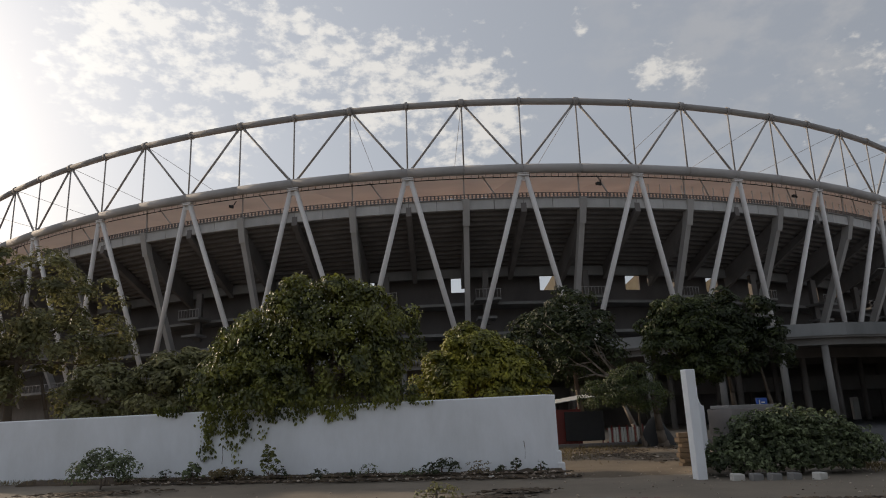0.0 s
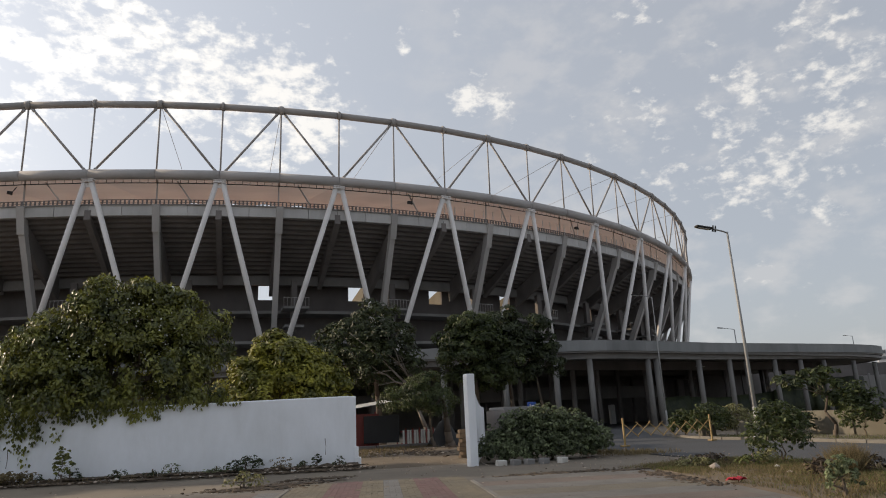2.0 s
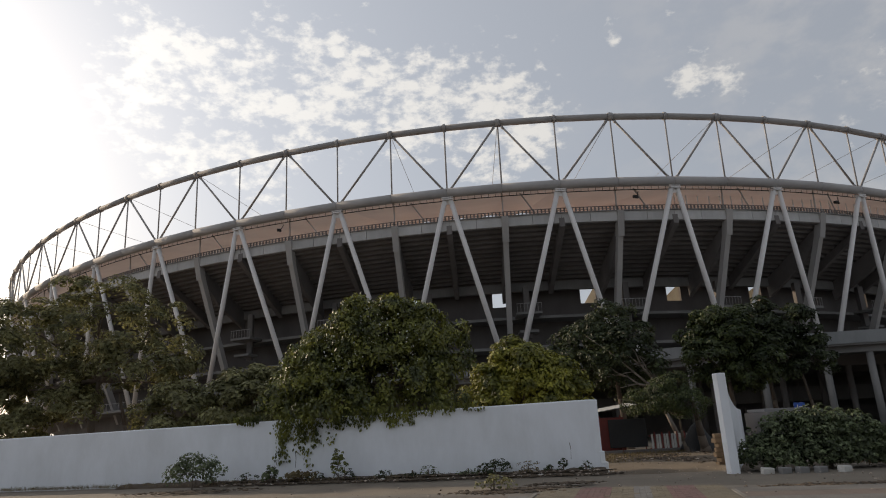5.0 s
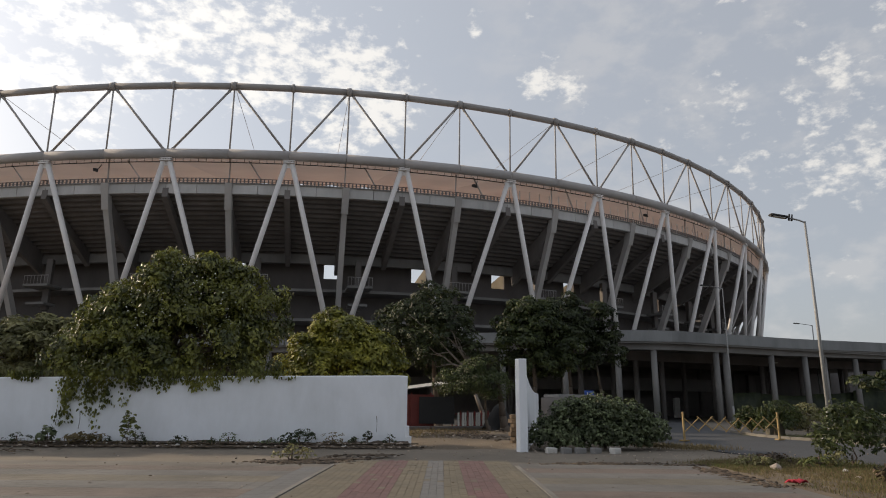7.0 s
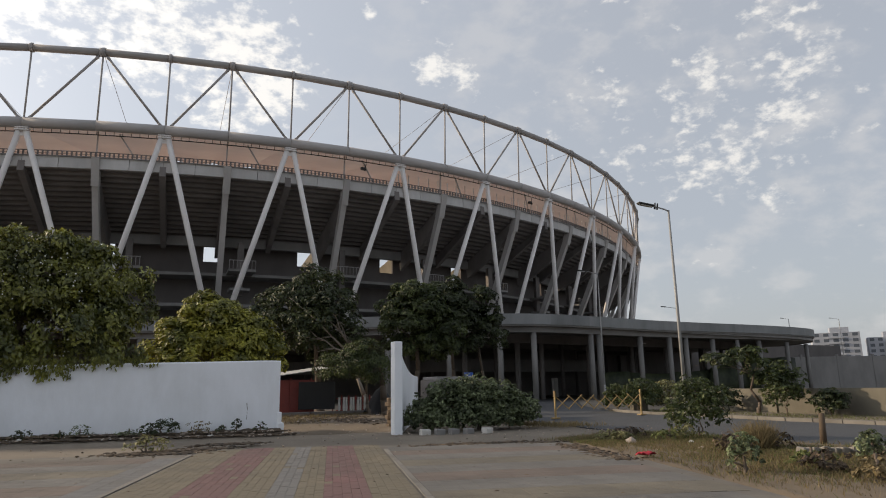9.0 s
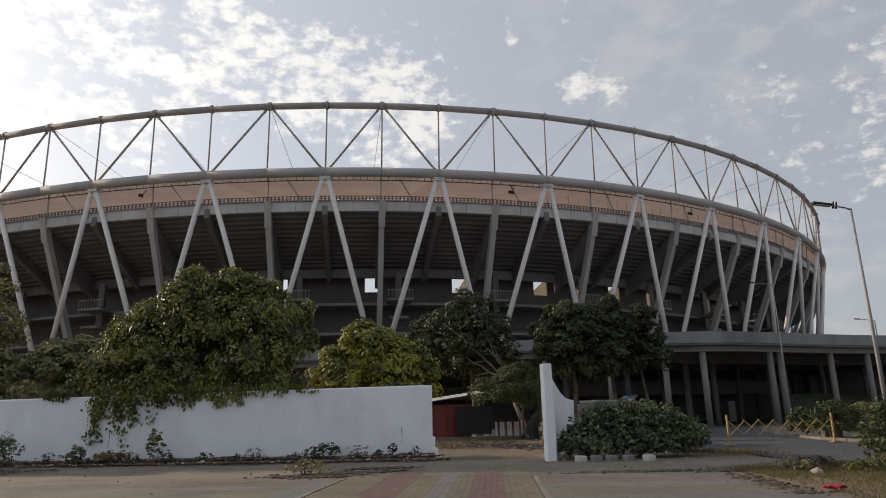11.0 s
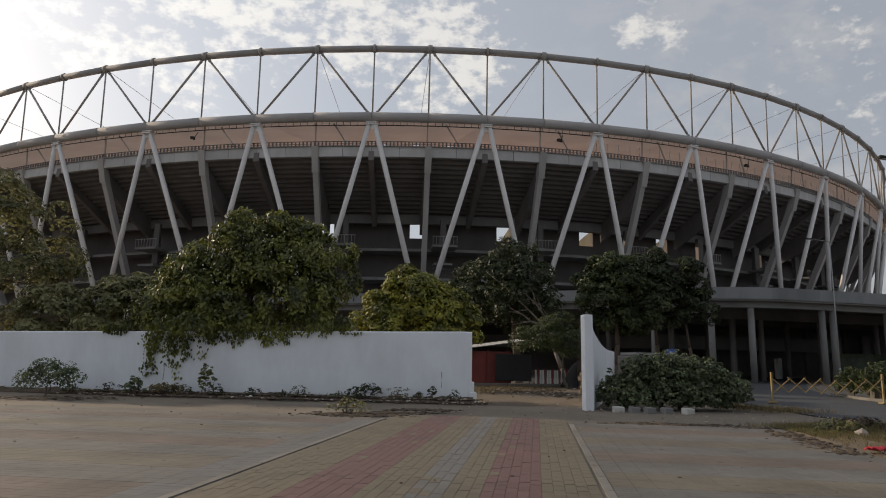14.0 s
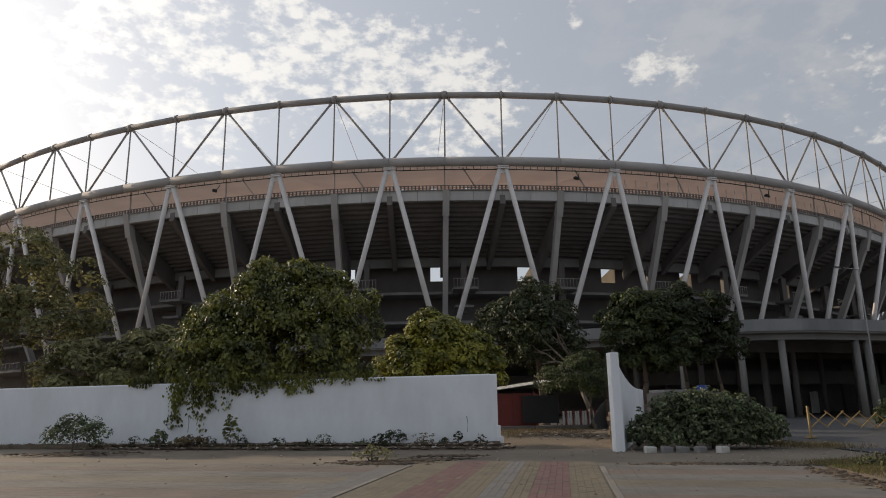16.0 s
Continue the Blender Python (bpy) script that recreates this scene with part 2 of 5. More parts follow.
M = dict(
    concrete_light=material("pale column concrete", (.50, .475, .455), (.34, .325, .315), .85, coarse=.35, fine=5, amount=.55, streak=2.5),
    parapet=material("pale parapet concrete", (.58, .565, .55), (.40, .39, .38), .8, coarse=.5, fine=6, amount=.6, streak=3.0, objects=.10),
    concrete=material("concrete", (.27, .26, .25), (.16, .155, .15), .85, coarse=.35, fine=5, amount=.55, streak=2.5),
    # weathered concrete, also the shaded copy for undersides and parts set back
    concrete_dark=material("weathered and shade-dark concrete", (.225, .205, .195), (.12, .110, .105), .9, coarse=.3, fine=4, amount=.6, streak=2.0),
    # render with the concourse's shade put into its base colour
    concourse=material("shade-dark concourse render", (.15, .135, .13), (.09, .082, .078), .9, coarse=.3, fine=4, amount=.6, streak=2.0),
    fascia=material("grey fascia concrete", (.27, .275, .275), (.17, .175, .175), .8, coarse=.5, fine=6, amount=.6, streak=3.0, objects=.10),
    steel=material("light grey painted steel", (.86, .83, .81), (.70, .67, .65), .7, .0, coarse=.5, fine=7, amount=.5, bump=.04),
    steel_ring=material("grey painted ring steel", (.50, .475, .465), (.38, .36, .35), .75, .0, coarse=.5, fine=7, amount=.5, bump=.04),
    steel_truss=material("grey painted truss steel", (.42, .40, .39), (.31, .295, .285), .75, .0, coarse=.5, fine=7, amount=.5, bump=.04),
    membrane=material("peach roof membrane", (.58, .475, .42), (.45, .365, .32), .7, coarse=.12, fine=1.5, amount=.45, bump=.05, translucent=.38),
    black=material("black fitting", (.03, .03, .03), None, .6, coarse=2, fine=20, amount=.4),
    whitewash=material("whitewashed plaster", (.90, .92, .96), (.64, .65, .65), .9, coarse=.8, fine=7, amount=.38, streak=2.2, bump=.35),
    dirt=material("dry dusty soil", (.17, .13, .085), (.085, .065, .045), .95, coarse=.35, fine=5, amount=.7, bump=.6),
    sand=material("trodden sandy soil", (.21, .175, .132), (.13, .106, .08), .95, coarse=.4, fine=7, amount=.6, bump=.5),
    pad=material("worn concrete paving", (.175, .157, .13), (.102, .09, .076), .85, coarse=.7, fine=9, amount=.85, bump=.25),
    paver_tan=material("tan concrete pavers", (.165, .138, .092), (.115, .10, .072), .85, coarse=.8, fine=12, amount=.85, bump=.3, islands=.09),
    paver_red=material("red concrete pavers", (.155, .078, .076), (.115, .07, .066), .85, coarse=.8, fine=12, amount=.85, bump=.3, islands=.12),
    paver_grey=material("grey concrete pavers", (.145, .147, .148), (.125, .12, .112), .85, coarse=.8, fine=12, amount=.85, bump=.3, islands=.09),
    pad_pink=material("faded pink paving", (.175, .135, .112), (.105, .086, .072), .85, coarse=.7, fine=9, amount=.85, bump=.25, islands=.06),
    pad_grey=material("faded grey paving", (.175, .167, .152), (.105, .10, .092), .85, coarse=.7, fine=9, amount=.85, bump=.25, islands=.06),
    # white colour for painted glints of leaf gloss and sky
    glint_fleck=material("white leaf-glint flecks", (.72, .72, .66), (.5, .5, .42), .6, coarse=2, fine=8, amount=.5, bump=0, islands=.2),
    pad_tan=material("faded tan paving", (.185, .162, .12), (.11, .097, .076), .85, coarse=.7, fine=9, amount=.85, bump=.25, islands=.06),
    kerb=material("pale kerb stone", (.21, .195, .17), (.13, .118, .10), .85, coarse=1.0, fine=10, amount=.6, bump=.3, objects=.12),
    kerb_line=material("worn edging stone", (.225, .21, .185), (.14, .13, .115), .85, coarse=1.0, fine=10, amount=.8, bump=.3, objects=.15),
    asphalt=material("asphalt", (.06, .062, .066), (.04, .04, .042), .85, coarse=.4, fine=25, amount=.6, bump=.4),
    leaf_vine=material("climber leaves", (.29, .29, .055), (.055, .066, .018), .42, coarse=1.3, fine=5, amount=.9, bump=0, islands=.45, translucent=.22),
    leaf_yellow=material("yellow-green leaves", (.42, .39, .05), (.05, .064, .014), .55, coarse=1.0, fine=5, amount=.8, bump=0, islands=.4, translucent=.18),
    leaf_dark=material("dark green leaves", (.078, .095, .033), (.026, .037, .014), .55, coarse=1.0, fine=5, amount=.9, bump=0, islands=.5, translucent=.3),
    leaf_mid=material("mid green leaves", (.115, .14, .042), (.034, .048, .016), .55, coarse=1.4, fine=5, amount=.9, bump=0, islands=.5, translucent=.35),
    leaf_grey=material("grey-green shrub leaves", (.25, .29, .15), (.06, .078, .036), .6, coarse=2.5, fine=8, amount=.85, bump=0, islands=.65, translucent=.3),
    leaf_olive=material("olive leaves", (.30, .285, .13), (.12, .12, .05), .6, coarse=.9, fine=5, amount=.85, bump=0, islands=.5, translucent=.35),
    grass_dry=material("dry grass", (.23, .18, .09), (.13, .10, .05), .8, coarse=1.0, fine=6, amount=.6, bump=0, islands=.4, translucent=.3),
    grass_green=material("rough green grass", (.14, .16, .05), (.10, .11, .035), .8, coarse=1.0, fine=6, amount=.6, bump=0, islands=.4, translucent=.3),
    litter_leaf=material("dead leaf litter", (.10, .07, .045), (.06, .045, .03), .9, coarse=2.0, fine=9, amount=.6, bump=0, islands=.6),
    bark=material("grey-brown bark", (.16, .125, .095), (.09, .07, .055), .95, coarse=2.0, fine=14, amount=.6, bump=.7, streak=4.0),
    bark_pale=material("pale bare wood", (.30, .26, .22), (.19, .16, .135), .95, coarse=2.0, fine=14, amount=.6, bump=.6, streak=4.0),
    red_paint=material("faded red paint", (.27, .05, .04), (.17, .04, .034), .6, coarse=1.0, fine=9, amount=.6, bump=.1),
    white_paint=material("white paint", (.72, .71, .68), (.52, .51, .48), .6, coarse=1.0, fine=9, amount=.5, bump=.1),
    roof_sheet=material("pale corrugated sheet", (.60, .59, .56), (.40, .39, .36), .5, coarse=.8, fine=6, amount=.5, bump=.1),
    panel_black=material("black board", (.018, .018, .02), (.03, .03, .03), .7, coarse=1.0, fine=8, amount=.5, bump=.1),
    yellow_paint=material("yellow barricade paint", (.38, .26, .10), (.25, .17, .07), .6, coarse=2.0, fine=14, amount=.55, bump=.15),
    galvanised=material("galvanised lamp steel", (.33, .33, .325), (.25, .25, .245), .6, .1, coarse=1.0, fine=9, amount=.5, bump=.05),
    rubble=material("broken brick and rubble", (.42, .36, .30), (.25, .19, .15), .95, coarse=3.0, fine=14, amount=.6, bump=.5, islands=.4),
    stone_white=material("whitewashed stone", (.66, .64, .60), (.42, .40, .36), .95, coarse=3.0, fine=14, amount=.6, bump=.5),
    old_plaster=material("old cream plaster", (.17, .155, .12), (.10, .092, .07), .9, coarse=.6, fine=6, amount=.6, bump=.3, streak=2.0),
    blue_board=material("blue board", (.03, .10, .42), (.02, .06, .25), .5, coarse=2.0, fine=8, amount=.4),
    red_cloth=material("red cloth", (.45, .02, .04), (.28, .015, .03), .8, coarse=4.0, fine=20, amount=.5, bump=.3),
    turf=material("playing field turf", (.07, .12, .03), (.05, .09, .02), .9, coarse=.1, fine=3, amount=.6),
    tower=material("far tower render", (.36, .38, .42), (.28, .30, .34), .9, coarse=.05, fine=.6, amount=.5, bump=0),
    tower_glass=material("far window glass", (.10, .115, .135), (.07, .08, .10), .3, coarse=.1, fine=1, amount=.5, bump=0),
    seat=material("orange seats", (.55, .22, .07), (.40, .20, .10), .7, coarse=.3, fine=3, amount=.5),
    lamp_glass=material("frosted lamp glass", (.62, .62, .58), (.5, .5, .47), .3, coarse=3, fine=9, amount=.3, bump=0),
)


# ---------------------------------------------------------------- mesh helpers
def smooth_mesh(bm, name, mat):
    me = bpy.data.meshes.new(name)
    bm.to_mesh(me)
    bm.free()
    me.materials.append(M[mat])
    return me


def part(name, bm, mat, parent=None, label=""):
    """One mesh object, under a thing or a part."""
    ob = new(name, smooth_mesh(bm, name, mat) if isinstance(bm, bmesh.types.BMesh) else bm)
    if parent is not None:
        ob.parent = parent
    return tagged(ob, label)


def thing(name, at=(0, 0, 0), turn=0, label="", category="", group="", kind=""):
    ob = new(name)
    ob.matrix_basis = pose(*at, 0, 0, turn)
    ob.empty_display_size = 0.2
    return tagged(ob, label, category, group, kind)


def box(bm, c, s, turn=0.0, bevel=0.0, tilt=0.0):
    m = pose(*c, 0, tilt, turn) @ Matrix.Diagonal((*s, 1))
    vs = bmesh.ops.create_cube(bm, size=1, matrix=m)["verts"]
    if bevel:
        es = list({e for v in vs for e in v.link_edges})
        bmesh.ops.bevel(bm, geom=es, offset=bevel, segments=2, affect="EDGES", profile=0.6)


def rod(bm, p, q, r, r2=None, seg=10):
    p, q = Vector(p), Vector(q)
    w = q - p
    m = Matrix.Translation((p + q) / 2) @ w.to_track_quat("Z", "Y").to_matrix().to_4x4()
    res = bmesh.ops.create_cone(bm, cap_ends=True, segments=seg, radius1=r, radius2=r if r2 is None else r2, depth=w.length, matrix=m)
    for v in res["verts"]:
        for f in v.link_faces:
            if len(f.verts) == 4:
                f.smooth = True


def beam(bm, p, q, width, depth):
    """A square bar from p to q; depth is measured in the upright plane."""
    p, q = Vector(p), Vector(q)
    w = q - p
    side = w.cross(Vector((0, 0, 1)))
    if side.length < 1e-4:
        side = Vector((1, 0, 0))
    side.normalize()
    u = side.cross(w).normalized()
    vs = []
    for e in (p, q):
        for a, b in ((-1, -1), (1, -1), (1, 1), (-1, 1)):
            vs.append(bm.verts.new(e + side * a * width / 2 + u * b * depth / 2))
    for f in ((3, 2, 1, 0), (4, 5, 6, 7), (0, 1, 5, 4), (1, 2, 6, 5), (2, 3, 7, 6), (3, 0, 4, 7)):
        bm.faces.new([vs[i] for i in f])


def chain(bm, pts, r, seg=8):
    for a, b in zip(pts, pts[1:]):
        rod(bm, a, b, r if not isinstance(r, tuple) else r[0], None, seg)


def loft(bm, rows, close=True):
    """Skin through rows of points (each row a closed section)."""
    rv = [[bm.verts.new(p) for p in r] for r in rows]
    for a, b in zip(rv, rv[1:]):
        for i in range(len(a)):
            j = (i + 1) % len(a)
            bm.faces.new((a[i], a[j], b[j], b[i]))
    if close:
        bm.faces.new(rv[0][::-1])
        bm.faces.new(rv[-1])


def slab(bm, outline, z0, z1):
    lo = [bm.verts.new((x, y, z0)) for x, y in outline]
    hi = [bm.verts.new((x, y, z1)) for x, y in outline]
    n = len(outline)
    bm.faces.new(hi)
    bm.faces.new(lo[::-1])
    for i in range(n):
        j = (i + 1) % n
        bm.faces.new((lo[i], lo[j], hi[j], hi[i]))


def quads(name, centre, axis_u, axis_v, mat, fold=0.25):
    """Many small leaves as one mesh: each a folded pair of quads round its midrib."""
    n = len(centre)
    nor = np.cross(axis_u, axis_v)
    nor /= np.linalg.norm(nor, axis=1, keepdims=True) + 1e-9
    lift = nor * (np.linalg.norm(axis_v, axis=1, keepdims=True) * fold)
    p = np.stack([centre - axis_u, centre - axis_u * 0.1 + axis_v + lift, centre + axis_u, centre - axis_u * 0.1 - axis_v + lift], 1).reshape(-1, 3)
    base = np.arange(n)[:, None] * 4
    f = np.concatenate([base + [0, 2, 1], base + [0, 3, 2]], 1).reshape(-1, 3)
    me = bpy.data.meshes.new(name)
    me.from_pydata(p.tolist(), [], f.tolist())
    me.materials.append(M[mat])
    return me


def unit(n, rng):
    v = rng.normal(size=(n, 3))
    return v / np.linalg.norm(v, axis=1, keepdims=True)


# ---------------------------------------------------------------- ground
bm = bmesh.new()
edge = [-2500, -600, -150, -60, -40] + [-38 + i * 1.0 for i in range(0, 77)] + [40, 60, 150, 600, 2500]
rowsy = [-2500, -600, -150, -40, -10] + [i * 1.0 for i in range(0, 62)] + [64, 80, 150, 600, 2500]


def ground_z(x, y):
    """Gentle unevenness of the soil beside the paving, none far off."""
    k = max(0.0, 1 - max(0, abs(x) - 30) / 10) * max(0.0, 1 - max(0, y - 50) / 10) * (1 if y > 2 else 0)
    return -0.05 + k * (0.025 * noise.noise(Vector((x * 0.4, y * 0.4, 1.3))) + 0.012 * noise.noise(Vector((x * 1.3, y * 1.3, 4.0))))


g = [[bm.verts.new((x, y, ground_z(x, y))) for y in rowsy] for x in edge]
for i in range(len(edge) - 1):
    for j in range(len(rowsy) - 1):
        f = bm.faces.new((g[i][j], g[i + 1][j], g[i + 1][j + 1], g[i][j + 1]))
        f.smooth = True
ground = tagged(part("ground", bm, "sand"), "dusty trodden sandy soil with stones", "ground", kind="structure")

# worn concrete forecourt, with its curved edge beside the verge
bm = bmesh.new()
pad_line = [(-46, -14), (6.3, -14), (6.3, 9.2), (7.1, 11.7), (7.9, 14.3), (8.4, 16.4), (8.8, 18.0), (8.2, 18.7), (5.0, 19.3), (1.0, 19.8), (-6, 21.6), (-14, 23.4), (-26, 25.8), (-46, 29)]
slab(bm, pad_line, -0.25, 0.0)
tagged(part("pavement", bm, "pad"), "worn tan concrete forecourt paving", "pavement", kind="structure")

# faded bands of paving on either side of the drive
DA, DB, DO = Vector((.236, .972)), Vector((.972, -.236)), Vector((1.02, 12.1))


def paved(p):
    edge_x = float(np.interp(p.y, [9.2, 11.7, 14.3, 16.4, 18.0], [6.3, 7.1, 7.9, 8.4, 8.7])) - .1
    back = float(np.interp(p.x, [-46, -26, -14, -6, 1, 5, 7.9], [29, 25.8, 23.4, 21.6, 19.8, 19.3, 18.6])) - .1
    return p.x < edge_x and p.y < back


def paver_field(name, spots, hw, hl, along, mat):
    """Rectangular pavers, each with its own chamfered edge, in one mesh; spots are centres with a height."""
    across = Vector((along.y, -along.x))
    vs, fs = [], []
    for x, y, z in spots:
        n = len(vs)
        for s, zz in ((1.0, -.001), (.97, .003)):
            for a, b in ((-1, -1), (1, -1), (1, 1), (-1, 1)):
                p = across * (a * hw * s) + along * (b * hl * (1 - (1 - s) * .5))
                vs.append((x + p.x, y + p.y, z + zz))
        fs += [(n + 4, n + 5, n + 6, n + 7), (n, n + 1, n + 5, n + 4), (n + 1, n + 2, n + 6, n + 5), (n + 2, n + 3, n + 7, n + 6), (n + 3, n, n + 4, n + 7)]
    me = bpy.data.meshes.new(name)
    me.from_pydata(vs, [], fs)
    me.materials.append(M[mat])
    return me


prnd = random.Random(44)
for j in range(30):
    w0, w1 = -11 + j * .92, -11 + (j + 1) * .92 - .012
    for s0, far in ((-2.03, -32.0), (2.03, 9.0)):
        cut = s0
        n = 0
        while abs(cut) < abs(far) and all(paved(DO + DB * (cut + math.copysign(.25, far)) + DA * w) for w in (w0, w1)):
            cut += math.copysign(.25, far)
        if abs(cut - s0) < .6:
            continue
        pts = [DO + DB * s0 + DA * w0, DO + DB * cut + DA * w0, DO + DB * cut + DA * w1, DO + DB * s0 + DA * w1]
        bm = bmesh.new()
        slab(bm, [tuple(p) for p in (pts if far > 0 else pts[::-1])], -.03, .004)
        mat = ("pad_tan", "pad_grey", "pad_pink", "pad_grey")[j % 4]
        band = tagged(part("paving_band", bm, mat), "faded band of worn paving on the forecourt", "pavement", kind="structure")
        if w1 < -9:
            continue
        spots, side = [], []
        for r in range(8):
            for c in range(int(min(abs(cut - s0), 13.0) / .23) - 1):
                q = .115 + c * .23
                p = DO + DB * (s0 + math.copysign(q, far)) + DA * (w0 + .0575 + r * .114)
                spot = (p.x, p.y, .007 + prnd.uniform(-.0006, .0006))
                (side if far < 0 and q < .5 else spots).append(spot)
        tagged(part("paver_field", paver_field("paver_field", spots, .0565, .114, DB, mat), mat, band), kind="stuff")
        if side:
            tagged(part("edge_pavers", paver_field("edge_pavers", side, .0565, .114, DB, "paver_grey"), "paver_grey", band), kind="stuff")

# asphalt road to the podium, and the far road
bm = bmesh.new()
slab(bm, [(14.5, -60), (13.2, 5), (12.9, 15), (12.5, 17.5), (12.3, 20.6), (12.5, 22.7), (13.2, 25.9), (14.2, 32), (17.0, 42), (22, 56), (36, 92), (60, 92), (34, 54), (26, 42), (22.4, 35.2), (20.6, 31.0),
          (20.0, 28.2), (20.1, 26), (19.8, 23.5), (19.55, 21), (19.8, 15), (20.5, 5), (22, -60)][::-1], -0.3, -0.022)
tagged(part("road", bm, "asphalt"), "dark asphalt drive running to the podium", "road", kind="structure")

# kerb stones round the planted island
kerb_pts = [(22.5, 35.2), (21.5, 32.8), (20.7, 31.0), (20.1, 28.2), (20.2, 26), (19.9, 23.5), (19.65, 21), (19.75, 18), (19.9, 15), (20.3, 9), (20.7, 3)]
kerb = thing("kerb", (0, 0, 0), label="pale concrete kerb round the planted verge", category="kerb", kind="structure")
for (ax, ay), (bx, by) in zip(kerb_pts, kerb_pts[1:]):
    n = max(1, int(math.hypot(bx - ax, by - ay) / 0.9))
    for i in range(n):
        bm = bmesh.new()
        p, q = i / n, (i + 0.97) / n
        beam(bm, (ax + (bx - ax) * p, ay + (by - ay) * p, -.02), (ax + (bx - ax) * q, ay + (by - ay) * q, -.02), 0.15, 0.22)
        part("kerb_stone", bm, "kerb", kerb)

# ---------------------------------------------------------------- stadium
CX, CY, RA, RB, TH, PH, ST = -3.1154, 260.168, 137.0, 184.124, 0.20178, -1.8268, 0.0992152
ZL, ZU = 29.48, 38.0
BAYS = range(-31, 32)


def ring(k, dr, z):
    """A place on the stadium's oval at bay k, dr metres outside the lower ring, from the oval's centre."""
    u = PH + ST * (k + float(np.interp(k, [-4, -2.5, -2, -1, -.5, 0, .5, 1, 2, 3, 5], [-.05, -.03, -.01, .02, .028, .022, 0, 0, .01, .01, 0])))
    x, y = (RA + dr) * math.cos(u), (RB + dr) * math.sin(u)
    return Vector((x * math.cos(TH) - y * math.sin(TH), x * math.sin(TH) + y * math.cos(TH), z))


stadium = thing("stadium", (CX, CY, 0), label="large oval concrete stadium with steel ring truss and peach roof membrane", category="stadium")


def arc_block(bm, k0, k1, section, n=2):
    """A block along the oval between two bays; section: (dr, z) corners."""
    loft(bm, [[ring(k0 + (k1 - k0) * i / n, dr, z) for dr, z in section] for i in range(n + 1)])


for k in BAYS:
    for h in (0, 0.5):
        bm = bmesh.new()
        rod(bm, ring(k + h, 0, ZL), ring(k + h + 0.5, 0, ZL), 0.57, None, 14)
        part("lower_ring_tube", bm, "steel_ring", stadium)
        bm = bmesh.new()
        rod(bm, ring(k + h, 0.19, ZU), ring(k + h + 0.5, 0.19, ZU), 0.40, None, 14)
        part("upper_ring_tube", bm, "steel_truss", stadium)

for k in BAYS:
    node, pk0, pk1 = ring(k, 0, ZL), ring(k - 0.5, 0.19, ZU), ring(k + 0.5, 0.19, ZU)
    t = (ring(k + 0.05, 0, ZL) - ring(k - 0.05, 0, ZL)).normalized()
    # inclined columns in pairs
    foot0, foot1 = ring(k - 0.47, -3.6, 7.0), ring(k + 0.47, -3.6, 7.0)
    for s, foot in ((-1, foot0), (1, foot1)):
        bm = bmesh.new()
        top = node + t * s * 0.36 - Vector((0, 0, 0.95))
        rod(bm, foot, top, 0.33, 0.30, 12)
        part("inclined_column", bm, "steel", stadium)
    bm = bmesh.new()
    yaw = math.degrees(math.atan2(t.y, t.x))
    box(bm, node - Vector((0, 0, 0.92)), (1.35, 0.8, 0.12), yaw, 0.02)
    box(bm, node - Vector((0, 0, 0.66)), (1.35, 0.7, 0.10), yaw, 0.02)
    for o in (-.42, -.14, .14, .42):
        box(bm, node + t * o - Vector((0, 0, 0.78)), (.10, .6, .26), yaw)
    box(bm, node - Vector((0, 0, 1.25)), (.7, 0.10, 0.5), yaw, 0.0)
    part("column_head", bm, "steel", stadium)
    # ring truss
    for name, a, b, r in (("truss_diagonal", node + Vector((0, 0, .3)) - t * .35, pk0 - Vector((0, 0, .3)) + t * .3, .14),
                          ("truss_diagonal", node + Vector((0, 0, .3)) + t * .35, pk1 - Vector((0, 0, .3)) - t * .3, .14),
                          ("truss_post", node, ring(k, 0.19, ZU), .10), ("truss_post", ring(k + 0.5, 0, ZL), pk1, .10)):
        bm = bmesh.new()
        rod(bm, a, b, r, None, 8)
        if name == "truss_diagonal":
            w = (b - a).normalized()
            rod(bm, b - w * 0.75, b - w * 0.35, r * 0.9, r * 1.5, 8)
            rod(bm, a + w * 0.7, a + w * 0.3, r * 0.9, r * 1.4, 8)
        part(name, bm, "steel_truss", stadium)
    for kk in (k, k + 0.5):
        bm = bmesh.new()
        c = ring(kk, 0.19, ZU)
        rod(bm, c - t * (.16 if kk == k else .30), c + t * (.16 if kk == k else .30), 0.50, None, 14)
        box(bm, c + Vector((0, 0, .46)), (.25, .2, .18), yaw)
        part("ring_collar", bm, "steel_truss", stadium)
    bm = bmesh.new()
    rod(bm, pk1, ring(k + 0.5, -29, ZU - 2.2), 0.032, None, 5)
    part("stay_cable", bm, "steel_truss", stadium)
    # roof membrane between radial cables, with its edge rope
    bm = bmesh.new()
    rows = []
    for i in range(7):
        s = i / 6
        rows.append([ring(k + j / 8, -0.40 - 29 * s, 29.36 + 6.7 * s - 0.35 * math.sin(math.pi * ((j / 4) % 1)) * (0.3 + 0.7 * s)) for j in range(9)])
    gv = [[bm.verts.new(p) for p in r] for r in rows]
    for i in range(6):
        for j in range(8):
            bm.faces.new((gv[i][j], gv[i][j + 1], gv[i + 1][j + 1], gv[i + 1][j])).smooth = True
    part("roof_membrane", bm, "membrane", stadium, "peach translucent roof membrane")
    bm = bmesh.new()
    chain(bm, [ring(k + i / 4, -0.45, 28.62) for i in range(5)], 0.06, 5)
    for i in range(16):
        rod(bm, ring(k + i / 16, -0.45, 28.62), ring(k + i / 16, -0.38, 29.02), 0.03, None, 4)
